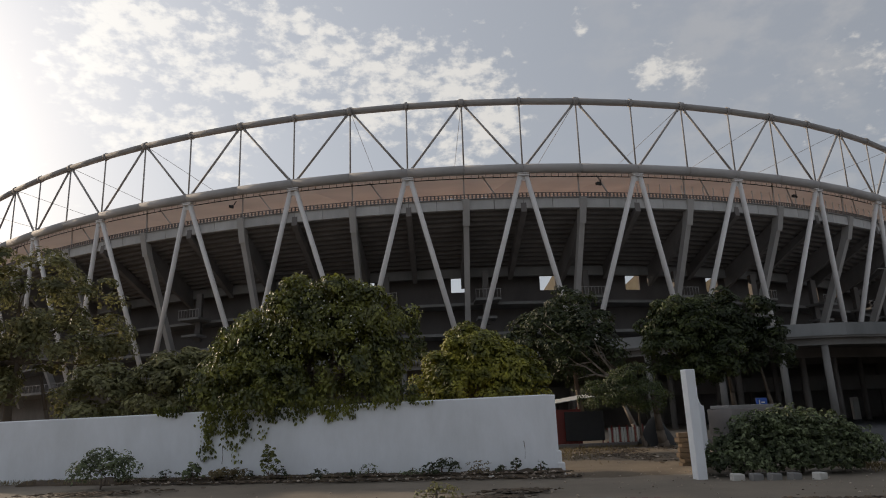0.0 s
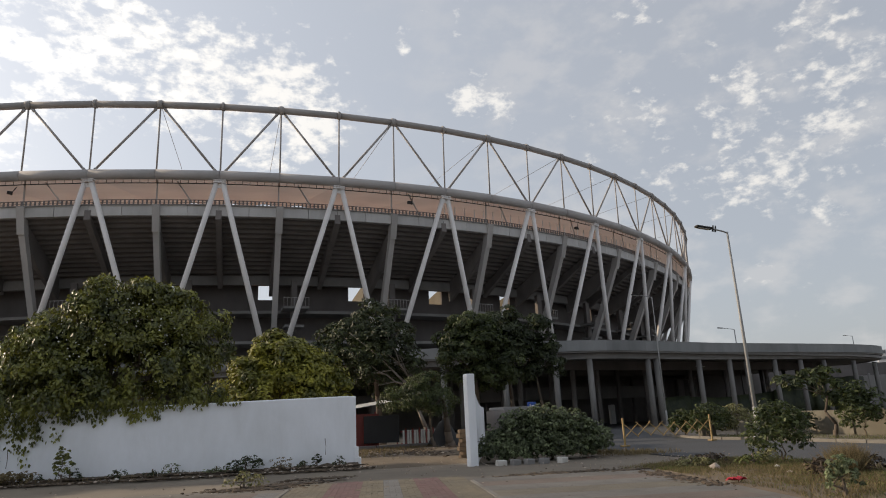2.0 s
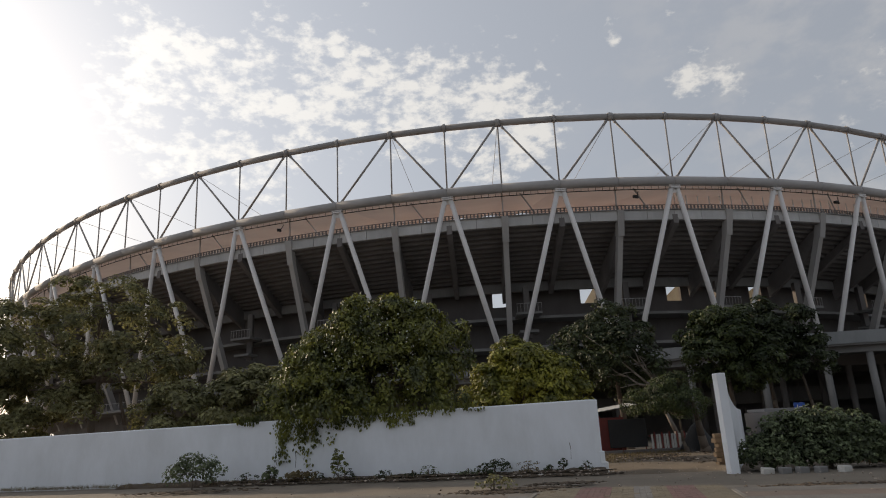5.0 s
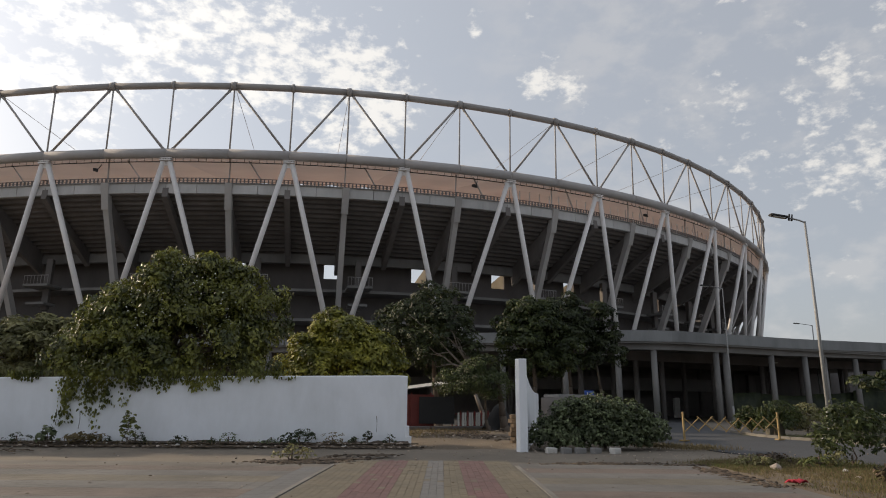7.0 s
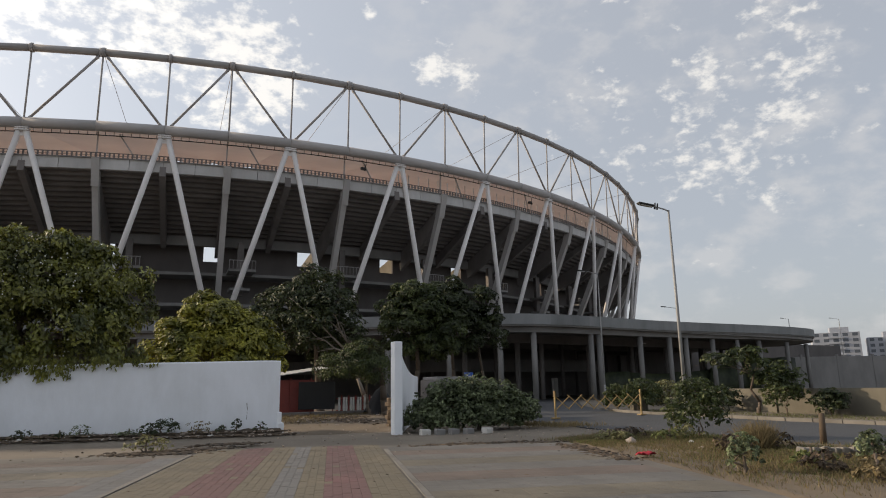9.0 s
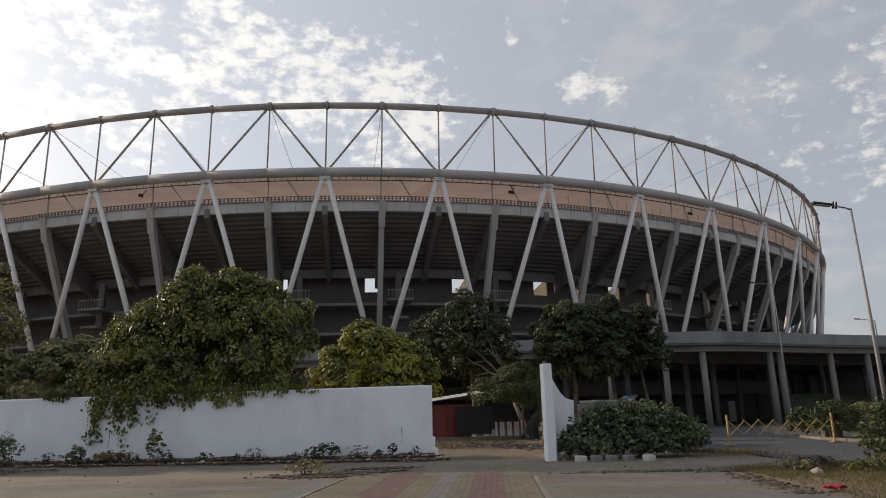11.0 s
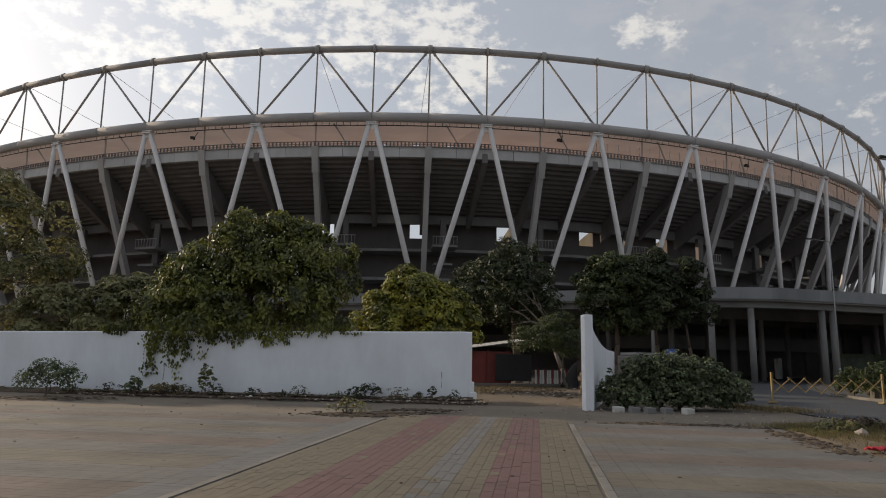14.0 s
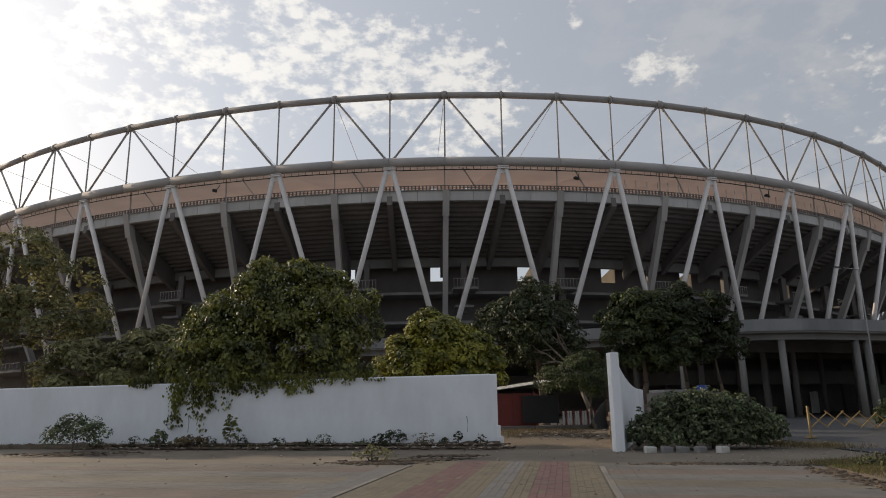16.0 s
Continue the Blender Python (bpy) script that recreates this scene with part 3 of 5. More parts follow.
    part("edge_cable", bm, "black", stadium)
    for h in (0, 0.5):
        bm = bmesh.new()
        if h:
            beam(bm, ring(k + h, -1.3, 26.0), ring(k + h, -1.1, 29.3), 0.14, 0.14)
        else:
            beam(bm, ring(k + .78, -1.5, 26.6), ring(k + .66, -.9, 29.0), 0.13, 0.13)
        part("roof_strut", bm, "concrete_light", stadium)
    # parapet panels, two to a bay
    for h in (0, 0.25, 0.5, 0.75):
        bm = bmesh.new()
        arc_block(bm, k + h + .002, k + h + 0.248, [(-.75, 24.88), (-.75, 26.08), (-1.1, 26.08), (-1.1, 24.88)], 1)
        part("parapet_panel", bm, "parapet", stadium)
    bm = bmesh.new()
    arc_block(bm, k, k + 1, [(-.6, 26.08), (-.6, 26.2), (-1.25, 26.2), (-1.25, 24.8), (-1.12, 24.8), (-1.12, 26.08)], 4)
    part("coping", bm, "concrete", stadium)
    # hand rail with close posts
    bm = bmesh.new()
    for i in range(30):
        kk = k + i / 30
        beam(bm, ring(kk, -.9, 26.18), ring(kk, -.9, 26.80), 0.17, 0.12)
    chain(bm, [ring(k + i / 4, -.9, 26.78) for i in range(5)], 0.05, 5)
    chain(bm, [ring(k + i / 4, -.9, 26.48) for i in range(5)], 0.03, 5)
    part("railing", bm, "concrete_dark", stadium, "close-set concrete and steel railing")
    if 2 <= k <= 5:
        for i in range(9):
            bm = bmesh.new()
            rod(bm, ring(k + .05 + i / 9, -1.6, 25.8), ring(k + .05 + i / 9, -1.6, 28.2), 0.06, None, 6)
            part("starter_post", bm, "white_paint", stadium)
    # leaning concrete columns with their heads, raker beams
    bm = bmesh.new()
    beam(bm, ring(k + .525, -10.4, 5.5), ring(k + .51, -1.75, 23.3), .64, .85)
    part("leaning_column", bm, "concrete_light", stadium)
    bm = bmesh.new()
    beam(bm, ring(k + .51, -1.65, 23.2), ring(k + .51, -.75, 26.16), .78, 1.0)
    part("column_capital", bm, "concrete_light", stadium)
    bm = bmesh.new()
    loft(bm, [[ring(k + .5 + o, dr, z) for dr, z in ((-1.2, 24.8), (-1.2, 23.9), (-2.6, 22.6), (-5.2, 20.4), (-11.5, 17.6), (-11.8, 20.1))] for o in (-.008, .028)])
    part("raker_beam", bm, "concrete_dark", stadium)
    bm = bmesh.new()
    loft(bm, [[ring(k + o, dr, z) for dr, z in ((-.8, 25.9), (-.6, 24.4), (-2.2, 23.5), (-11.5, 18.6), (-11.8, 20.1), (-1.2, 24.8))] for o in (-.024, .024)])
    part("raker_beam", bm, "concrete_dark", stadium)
    # stepped underside of the upper tier, row by row; its shade is partly in the colour
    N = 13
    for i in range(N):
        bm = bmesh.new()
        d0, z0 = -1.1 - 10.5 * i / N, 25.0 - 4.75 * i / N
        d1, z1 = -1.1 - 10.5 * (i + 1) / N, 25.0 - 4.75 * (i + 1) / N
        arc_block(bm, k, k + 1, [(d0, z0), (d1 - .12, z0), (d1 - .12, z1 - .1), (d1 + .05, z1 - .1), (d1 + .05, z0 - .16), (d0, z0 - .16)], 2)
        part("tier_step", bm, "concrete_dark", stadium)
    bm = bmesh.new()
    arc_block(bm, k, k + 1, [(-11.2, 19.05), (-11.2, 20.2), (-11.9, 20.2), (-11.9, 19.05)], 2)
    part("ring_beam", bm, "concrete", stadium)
    # slab added to block sky light falling through the gap onto the concourse
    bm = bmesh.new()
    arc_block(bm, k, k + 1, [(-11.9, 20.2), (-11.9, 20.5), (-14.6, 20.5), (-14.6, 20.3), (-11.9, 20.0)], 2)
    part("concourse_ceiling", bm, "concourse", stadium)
    # concourse floors with their balustrades
    for z, d0, d1 in ((15.5, -10.0, -19), (11.6, -9.0, -19), (7.2, -6, -19)):
        bm = bmesh.new()
        arc_block(bm, k, k + 1, [(d0, z), (d1, z), (d1, z - .35), (d0, z - .35)], 2)
        part("floor_slab", bm, "concrete", stadium)
        if z < 8:
            bm = bmesh.new()
            chain(bm, [ring(k + i / 4, d0 - .1, z + 1.05) for i in range(5)], 0.04, 5)
            for i in range(12):
                rod(bm, ring(k + i / 12, d0 - .1, z), ring(k + i / 12, d0 - .1, z + 1.05), 0.03, None, 4)
            part("balustrade", bm, "steel_truss", stadium)
    # short balcony with bracket beside the column
    bm = bmesh.new()
    arc_block(bm, k + .60, k + .84, [(-7.0, 15.6), (-10, 15.6), (-10, 15.3), (-7.0, 15.3)], 1)
    part("balcony", bm, "concrete", stadium)
    bm = bmesh.new()
    arc_block(bm, k + .62, k + .80, [(-7.6, 13.4), (-10, 13.4), (-10, 13.1), (-7.6, 13.1)], 1)
    part("balcony", bm, "concrete", stadium)
    bm = bmesh.new()
    chain(bm, [ring(k + .60 + i * .06, -7.05, 16.65) for i in range(5)], .05, 5)
    for i in range(8):
        rod(bm, ring(k + .605 + i * .033, -7.05, 15.6), ring(k + .605 + i * .033, -7.05, 16.68), .03, None, 4)
    tagged(part("balcony_rail", bm, "steel_truss", stadium), kind="stuff")
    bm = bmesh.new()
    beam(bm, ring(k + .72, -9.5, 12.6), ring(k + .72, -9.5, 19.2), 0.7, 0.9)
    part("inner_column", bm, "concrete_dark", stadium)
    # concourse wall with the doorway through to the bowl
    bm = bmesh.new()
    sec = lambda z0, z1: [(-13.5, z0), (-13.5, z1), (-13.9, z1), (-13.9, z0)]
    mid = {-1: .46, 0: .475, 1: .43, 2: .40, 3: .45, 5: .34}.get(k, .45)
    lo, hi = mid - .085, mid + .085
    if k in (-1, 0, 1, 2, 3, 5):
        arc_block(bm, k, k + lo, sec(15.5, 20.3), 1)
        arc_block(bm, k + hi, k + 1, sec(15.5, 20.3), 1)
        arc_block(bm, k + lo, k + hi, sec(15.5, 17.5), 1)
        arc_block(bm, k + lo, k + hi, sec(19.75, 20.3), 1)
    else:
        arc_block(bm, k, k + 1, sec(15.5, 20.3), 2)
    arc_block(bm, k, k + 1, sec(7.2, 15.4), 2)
    # dark colour stands in for the unlit concourse
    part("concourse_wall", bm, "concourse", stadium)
    # added wall piece catching the sun, in place of the sunlit far stand
    if k in (1, 2, 3, 5):
        bm = bmesh.new()
        arc_block(bm, k + hi + .004, k + hi + .03, [(-13.9, 15.5), (-13.9, 19.9), (-19, 18.6), (-19, 15.5)], 1)
        part("doorway_cheek", bm, "old_plaster", stadium)
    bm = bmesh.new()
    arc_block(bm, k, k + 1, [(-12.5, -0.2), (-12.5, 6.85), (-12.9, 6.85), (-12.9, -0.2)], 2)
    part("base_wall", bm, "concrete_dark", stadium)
    # lower tier inside the bowl
    bm = bmesh.new()
    for i in range(8):
        d0, z0 = -19 - 5 * i, 15.6 - 1.85 * i
        arc_block(bm, k, k + 1, [(d0, z0), (d0 - 5, z0), (d0 - 5, z0 - 2.4), (d0, z0 - .6)], 1)
    part("lower_tier", bm, "seat", stadium, "orange-seated lower tier")

for k in (-1.6, 1.67, 3.75):
    bm = bmesh.new()
    c = ring(k, -.9, 27.9)
    box(bm, c, (.55, .4, .32), 20, .05)
    rod(bm, c + Vector((.3, 0, .2)), c + Vector((.5, .3, .8)), .05)
    box(bm, c + Vector((.2, -.15, -.18)), (.22, .22, .22), 40, .03)
    part("floodlight", bm, "black", stadium, "small black floodlight under the ring")

bm = bmesh.new()
slab(bm, [tuple(ring(k, -58, 0).xy + Vector((CX, CY))) for k in range(-31, 32, 1)], 0.02, 0.06)
tagged(part("playing_field", bm, "turf"), "green playing field inside the bowl", "field", kind="structure")

# ---------------------------------------------------------------- podium
podium = thing("podium", (0, 0, 0), label="grey concrete podium deck on round columns with a curved front", category="podium")
front = [(-30, 78), (-16, 72.5), (-4, 69.5), (8, 66), (17, 61), (24, 56.6), (28.1, 55.2), (32, 54.6), (36.6, 55.2), (43.5, 56.6), (50.5, 58.0),
         (59.3, 59.4), (67.7, 60.9), (74.6, 62.8), (79.5, 65.2), (83, 69), (84.5, 74)]


def smooth_line(pts, n=6):
    out = []
    for i in range(len(pts) - 1):
        p0, p1, p2, p3 = (Vector(pts[max(0, min(len(pts) - 1, j))]) for j in (i - 1, i, i + 1, i + 2))
        for s in range(n):
            u = s / n
            out.append(0.5 * ((2 * p1) + (p2 - p0) * u + (2 * p0 - 5 * p1 + 4 * p2 - p3) * u * u + (3 * p1 - p0 - 3 * p2 + p3) * u ** 3))
    out.append(Vector(pts[-1]))
    return out


line = smooth_line(front)
norm = []
for i in range(len(line)):
    w = (line[min(i + 1, len(line) - 1)] - line[max(i - 1, 0)]).normalized()
    norm.append(Vector((-w.y, w.x)))            # towards the stadium


def strip(bm, i0, i1, section):
    """A block along the podium's front; section: (metres back, z) corners."""
    loft(bm, [[(*(line[i] + norm[i] * b), z + (.4 * min(1, max(0, (line[i].x - 45) / 35)) if z > 6 else 0)) for b, z in section] for i in range(i0, i1 + 1)])


step = 6
for i in range(0, len(line) - 1, step):
    bm = bmesh.new()
    strip(bm, i, min(i + step, len(line) - 1), [(0, 6.66), (0, 7.6), (.25, 7.6), (.25, 6.66)])
    part("fascia_panel", bm, "fascia", podium)
bm = bmesh.new()
strip(bm, 0, len(line) - 1, [(.12, 6.52), (.12, 6.66), (1.0, 6.66), (1.0, 6.52)])
part("deck_lip", bm, "concrete", podium)
bm = bmesh.new()
strip(bm, 0, len(line) - 1, [(.7, 6.02), (.7, 6.52), (1.3, 6.52), (1.3, 6.02)])
part("edge_beam", bm, "concrete", podium)
bm = bmesh.new()
slab(bm, [tuple(line[i] + norm[i] * .25) for i in range(len(line))] + [(84, 100), (70, 118), (50, 100), (20, 88), (-20, 92), (-34, 90)], 6.5, 6.8)
part("deck_slab", bm, "concrete", podium)
# columns under the edge, slightly leaning
def on_line(x):
    best = min(range(len(line)), key=lambda i: abs(line[i].x - x))
    return line[best] + norm[best] * 1.0


COLS = [-12, -2, 8, 18, 23.5, 27.6, 30.5, 37.7, 38.6, 45.0, 49.5, 52.2, 55.8, 60.7, 65.6, 70.9, 78]
for x in COLS:
    p = on_line(x)
    bm = bmesh.new()
    rod(bm, (p.x, p.y, -0.2), (p.x, p.y, 6.1), 0.26, 0.26, 14)
    part("column", bm, "concrete", podium)
# rear columns and beams: darker concrete carries the shade under the deck
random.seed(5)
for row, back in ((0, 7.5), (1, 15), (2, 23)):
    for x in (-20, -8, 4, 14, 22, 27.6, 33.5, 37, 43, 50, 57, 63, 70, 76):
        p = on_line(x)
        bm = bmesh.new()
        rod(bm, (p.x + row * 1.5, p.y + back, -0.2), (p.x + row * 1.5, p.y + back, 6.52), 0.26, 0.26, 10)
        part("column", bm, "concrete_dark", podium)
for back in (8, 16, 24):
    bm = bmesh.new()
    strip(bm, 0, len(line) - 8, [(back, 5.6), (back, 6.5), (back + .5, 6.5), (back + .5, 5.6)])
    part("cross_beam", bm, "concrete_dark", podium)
# mezzanine band and rear walls, their dark colour standing in for shade
bm = bmesh.new()
strip(bm, 0, 66, [(20.5, 3.1), (20.5, 4.6), (20.9, 4.6), (20.9, 3.1)])
part("mezzanine_beam", bm, "concrete", podium)
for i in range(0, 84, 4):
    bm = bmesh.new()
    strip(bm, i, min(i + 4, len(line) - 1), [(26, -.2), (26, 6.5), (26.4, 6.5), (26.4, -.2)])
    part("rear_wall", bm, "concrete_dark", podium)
# added backing wall, coloured dark to read as shade beyond the columns
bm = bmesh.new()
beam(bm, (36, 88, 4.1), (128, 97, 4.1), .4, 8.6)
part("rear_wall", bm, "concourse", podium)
bm = bmesh.new()
box(bm, (44.5, 74, 1.1), (.9, .3, 2.2), 20, .03)
box(bm, (44.5, 73.8, 2.0), (.5, .1, .5), 20)
part("service_door", bm, "white_paint", podium)
for x, y in ((27.2, 58.5), (49, 63)):
    bm = bmesh.new()
    box(bm, (x, y, 5.75), (1.3, .16, .1), 10, .02)
    rod(bm, (x, y, 5.8), (x, y, 6.2), .03)
    part("tube_light", bm, "lamp_glass", podium)
# green shade net hung between columns
bm = bmesh.new()
n = 40
gv = []
for i in range(n + 1):
    p = on_line(41 + 41 * i / n)
    gv.append([bm.verts.new((p.x + .3 * math.sin(i * .9), p.y + 2.2 + .15 * math.sin(i * 1.7), z)) for z in (0.0, 1.2, 2.5 + .12 * math.sin(i * .6) + 1.9 * min(1, max(0, (i - 14) / 10)))])
for a, b in zip(gv, gv[1:]):
    for j in range(2):
        bm.faces.new((a[j], b[j], b[j + 1], a[j + 1])).smooth = True
ob = tagged(part("shade_net", bm, "leaf_dark"), "dark green shade net hung under the podium", "net")
mod = ob.modifiers.new("thickness", "SOLIDIFY")
mod.thickness = 0.02

# ---------------------------------------------------------------- far compound
far_wall = thing("compound_wall", (140, 84, 0), -22, "distant pale compound wall beyond the podium", "wall")
for i in range(18):
    bm = bmesh.new()
    box(bm, (-60 + i * 7.0, 0, 2.9), (6.7, .3, 6.2), 0, .05)
    part("wall_panel", bm, "concrete", far_wall)
    bm = bmesh.new()
    box(bm, (-56.5 + i * 7.0, 0, 3.1), (.4, .5, 6.6), 0, .04)
    part("wall_post", bm, "concrete", far_wall)

# ---------------------------------------------------------------- far towers
def tower(x, y, w, d, storeys, turn):
    tw = thing("apartment_tower", (x, y, 0), turn, "hazy grey far apartment tower with rows of windows", "building", "far towers")
    h = storeys * 3.2
    bm = bmesh.new()
    box(bm, (0, 0, h / 2), (w, d, h), 0, .1)
    part("wall", bm, "tower", tw)
    bm = bmesh.new()
    box(bm, (w * .1, 0, h + 1.6), (w * .4, d * .5, 3.2), 0, .1)
    part("roof_block", bm, "tower", tw)
    bm = bmesh.new()
    box(bm, (0, -d / 2 - .02, 0), (w / 9, .12, 1.7))
    me = smooth_mesh(bm, "window", "tower_glass")
    for s in range(storeys):
        for c in range(5):
            ob = part("window", me, "tower_glass", tw)
            ob.location = (-w * .4 + c * w * .2, 0, s * 3.2 + 1.9)
    for s in range(storeys):
        bm = bmesh.new()
        box(bm, (0, -d / 2 - .5, s * 3.2 + .3), (w * .34, 1.0, .9), 0, .03)
        part("balcony", bm, "tower", tw)
    return tw


tower(362, 268, 24, 18, 9, -50)
tower(384, 252, 20, 18, 8, -52)
tower(402, 232, 22, 18, 11, -54)

# ---------------------------------------------------------------- boundary wall, gate pier
def wall_top(x):
    return 2.2 - max(0.0, 3.6 - x) * 0.0125


def wall_y(x):
    return 26.0 + (3.6 - x) * 0.215


wall = thing("boundary_wall", (3.57, 26.0, 0), label="whitewashed masonry boundary wall, stained, ending at a gap", category="wall", kind="structure")
bm = bmesh.new()
rows = []
xs = [3.57, 3.3, 2.2, 1.0, -0.5, -2, -3.5, -5, -7, -9, -11, -13, -16, -20, -25, -32, -40]
for i, x in enumerate(xs):
    y, h = wall_y(x), wall_top(x) + 0.012 * noise.noise(Vector((x * .9, 2.0, 0)))
    if i == 0:
        h -= 0.02
    o = 0.012 * noise.noise(Vector((x * .7, 5.0, 0)))
    rows.append([(x - 3.57, y - 26.0 - .12 + o - .02, -.15), (x - 3.57, y - 26.0 - .12 + o, h - .03), (x - 3.57, y - 26.0 - .09 + o, h),
                 (x - 3.57, y - 26.0 + .09, h), (x - 3.57, y - 26.0 + .12, h - .03), (x - 3.57, y - 26.0 + .14, -.15)])
loft(bm, rows)
part("wall_body", bm, "whitewash", wall)
bm = bmesh.new()
box(bm, (.0, -.0, .30), (.16, .29, .62), 0, .03)
box(bm, (.05, -.01, .12), (.22, .33, .34), 0, .04)
part("broken_foot", bm, "whitewash", wall, "broken plastered foot of the wall")

for x, z0, z1 in ((2.62, .4, .9), (-6.6, .45, 1.0)):
    bm = bmesh.new()
    yy = wall_y(x) - 26.0 - .135
    beam(bm, (x - 3.57, yy, z0), (x - 3.57 + .02, yy, (z0 + z1) / 2), .007, .02)
    beam(bm, (x - 3.57 + .02, yy, (z0 + z1) / 2), (x - 3.57 - .01, yy, z1), .007, .02)
    part("crack", bm, "concrete_dark", wall, "dark crack in the plaster")

pier = thing("gate_pier", (6.49, 23.18, 0), label="tall whitewashed gate pier with a sweeping wing wall", category="gate pier")
bm = bmesh.new()
box(bm, (0, 0, 1.24), (.255, .30, 2.78), 4, .025)
part("pier_shaft", bm, "whitewash", pier)
bm = bmesh.new()
wing = []
dirn = Vector((.415, .910))                     # the wing runs back from the pier
for i in range(13):
    s = i / 12
    d = .1 + 8.2 * s
    h = 1.74 + .62 * (1 - min(1, s * 1.3)) ** 2.4
    p = dirn * d
    q = Vector((dirn.y, -dirn.x)) * .11
    wing.append([(p.x - q.x, p.y - q.y, -.15), (p.x - q.x, p.y - q.y, h), (p.x + q.x, p.y + q.y, h), (p.x + q.x, p.y + q.y, -.15)])
loft(bm, wing)
part("wing_wall", bm, "whitewash", pier)
tank = thing("masonry_block", (11.6, 30.6, 0), 12, "low weathered grey masonry block behind the shrub", "masonry")
bm = bmesh.new()
box(bm, (0, 0, .75), (2.4, 1.4, 1.7), 0, .04)
part("block_body", bm, "concrete_dark", tank)
bm = bmesh.new()
box(bm, (-.2, 0, 1.66), (2.0, 1.0, .12), 3, .02)
part("cap", bm, "concrete", tank)
for i, (x, y, s) in enumerate(((7.15, 22.62, .30), (7.55, 22.5, .28), (7.95, 22.42, .30), (8.4, 22.36, .30), (8.95, 22.25, .36))):
    bm = bmesh.new()
    box(bm, (0, 0, .09), (s, .2, .2), 0, .03)
    ob = part("edging_stone", bm, "stone_white" if i in (0, 4) else "concrete")
    ob.matrix_basis = pose(x, y, -.08, 2, 3, 8 * i)
    tagged(ob, "whitewashed edging stone in front of the shrub" if i in (0, 4) else "grey edging stone in front of the shrub", "stone", "edging stones")

# ---------------------------------------------------------------- shed and fence behind the gap
shed = thing("shed", (6.2, 40.0, 0), -6, "small red shed with a pale sloping sheet roof", "shed")
bm = bmesh.new()
box(bm, (-.2, 1.4, .85), (3.4, 2.6, 1.9), 0, .02)
part("shed_wall", bm, "red_paint", shed)
bm = bmesh.new()
for i in range(26):
    u0, u1 = i / 26, (i + 1) / 26
    za, zb = (.008 if i % 2 else -.006), (.008 if (i + 1) % 2 else -.006)
    vs = [bm.verts.new(p) for p in ((-2.2 + 4.4 * u0, -.3, 1.78 + .62 * u0 + za), (-2.2 + 4.4 * u1, -.3, 1.78 + .62 * u1 + zb),
                                    (-2.2 + 4.4 * u1, 2.9, 1.98 + .62 * u1 + zb), (-2.2 + 4.4 * u0, 2.9, 1.98 + .62 * u0 + za))]
    bm.faces.new(vs)
bmesh.ops.remove_doubles(bm, verts=bm.verts, dist=.001)
ob = part("roof", bm, "roof_sheet", shed)
ob.modifiers.new("thickness", "SOLIDIFY").thickness = 0.03
for x in (-1.75, -.75, .25, 1.3):
    bm = bmesh.new()
    box(bm, (x, -.02, .95), (.07, .07, 1.9))
    part("post", bm, "red_paint", shed)
bm = bmesh.new()
box(bm, (-1.1, -.03, .75), (.5, .05, 1.1), 0, .01)
part("door", bm, "old_plaster", shed, "pale shed door")
board = thing("notice_board", (7.75, 39.55, 0), -4, "plain black board on legs beside the red shed", "board")
bm = bmesh.new()
box(bm, (0, 0, .98), (1.9, .06, 1.4), 0, .01)
part("panel", bm, "panel_black", board)
for x in (-.85, .85):
    bm = bmesh.new()
    box(bm, (x, .05, .8), (.06, .06, 1.75))
    part("leg", bm, "red_paint", board)
fence = thing("picket_fence", (9.0, 39.4, 0), 8, "low red and white metal picket fence", "fence")
for z in (.18, .8):
    bm = bmesh.new()
    box(bm, (1.1, 0, z), (2.7, .05, .06))
    part("rail", bm, "red_paint", fence)
bm = bmesh.new()
box(bm, (0, -.03, .46), (.1, .03, .82), 0, .005)
white_me = smooth_mesh(bm, "picket", "white_paint")
bm = bmesh.new()
box(bm, (0, -.03, .5), (.06, .05, .95), 0, .005)
red_me = smooth_mesh(bm, "picket", "red_paint")
for i in range(19):
    ob = part("picket", red_me if i % 3 == 1 else white_me, "red_paint", fence)
    ob.location = (-.1 + i * .135, 0, 0)
for i in range(3):
    bm = bmesh.new()
    box(bm, (0, 0, .25), (3.4, .18, .34), 0, .03)
    ob = part("low_kerb_wall", bm, "concrete_dark")
    ob.matrix_basis = pose(5.6 + i * 3.45, 39.0 + .25 * i, -.25, 0, 0, 4)
    tagged(ob, "low grey masonry kerb before the shed", "low wall", "kerb walls")
# dark sheet thrown over a heap at the fence's end
tarp = thing("tarpaulin", (10.95, 38.6, 0), 12, "dark crumpled tarpaulin thrown over a heap beside the fence", "tarpaulin")
bm = bmesh.new()
gv = []
for i in range(15):
    u = i / 14 * 2 - 1
    row = []
    for j in range(11):
        v = j / 10 * 2 - 1
        h = 1.35 * max(0, 1 - abs(u + .15 * v) ** 1.6) * max(0, 1 - v * v) ** .6
        row.append(bm.verts.new((u * .75, v * .6, max(0, h + (.10 * noise.noise(Vector((u * 3, v * 3, 2))) if h > .1 else 0)))))
    gv.append(row)
for p, q in zip(gv, gv[1:]):
    for j in range(10):
        bm.faces.new((p[j], q[j], q[j + 1], p[j + 1])).smooth = True
part("sheet", bm, "panel_black", tarp)
pole = thing("thin_pole", (5.55, 44, 0), 0, "thin pale steel pole beside the shed", "pole")
bm = bmesh.new()
rod(bm, (0, 0, 0), (0, 0, 3.6), .07, .06)
part("shaft", bm, "galvanised", pole)
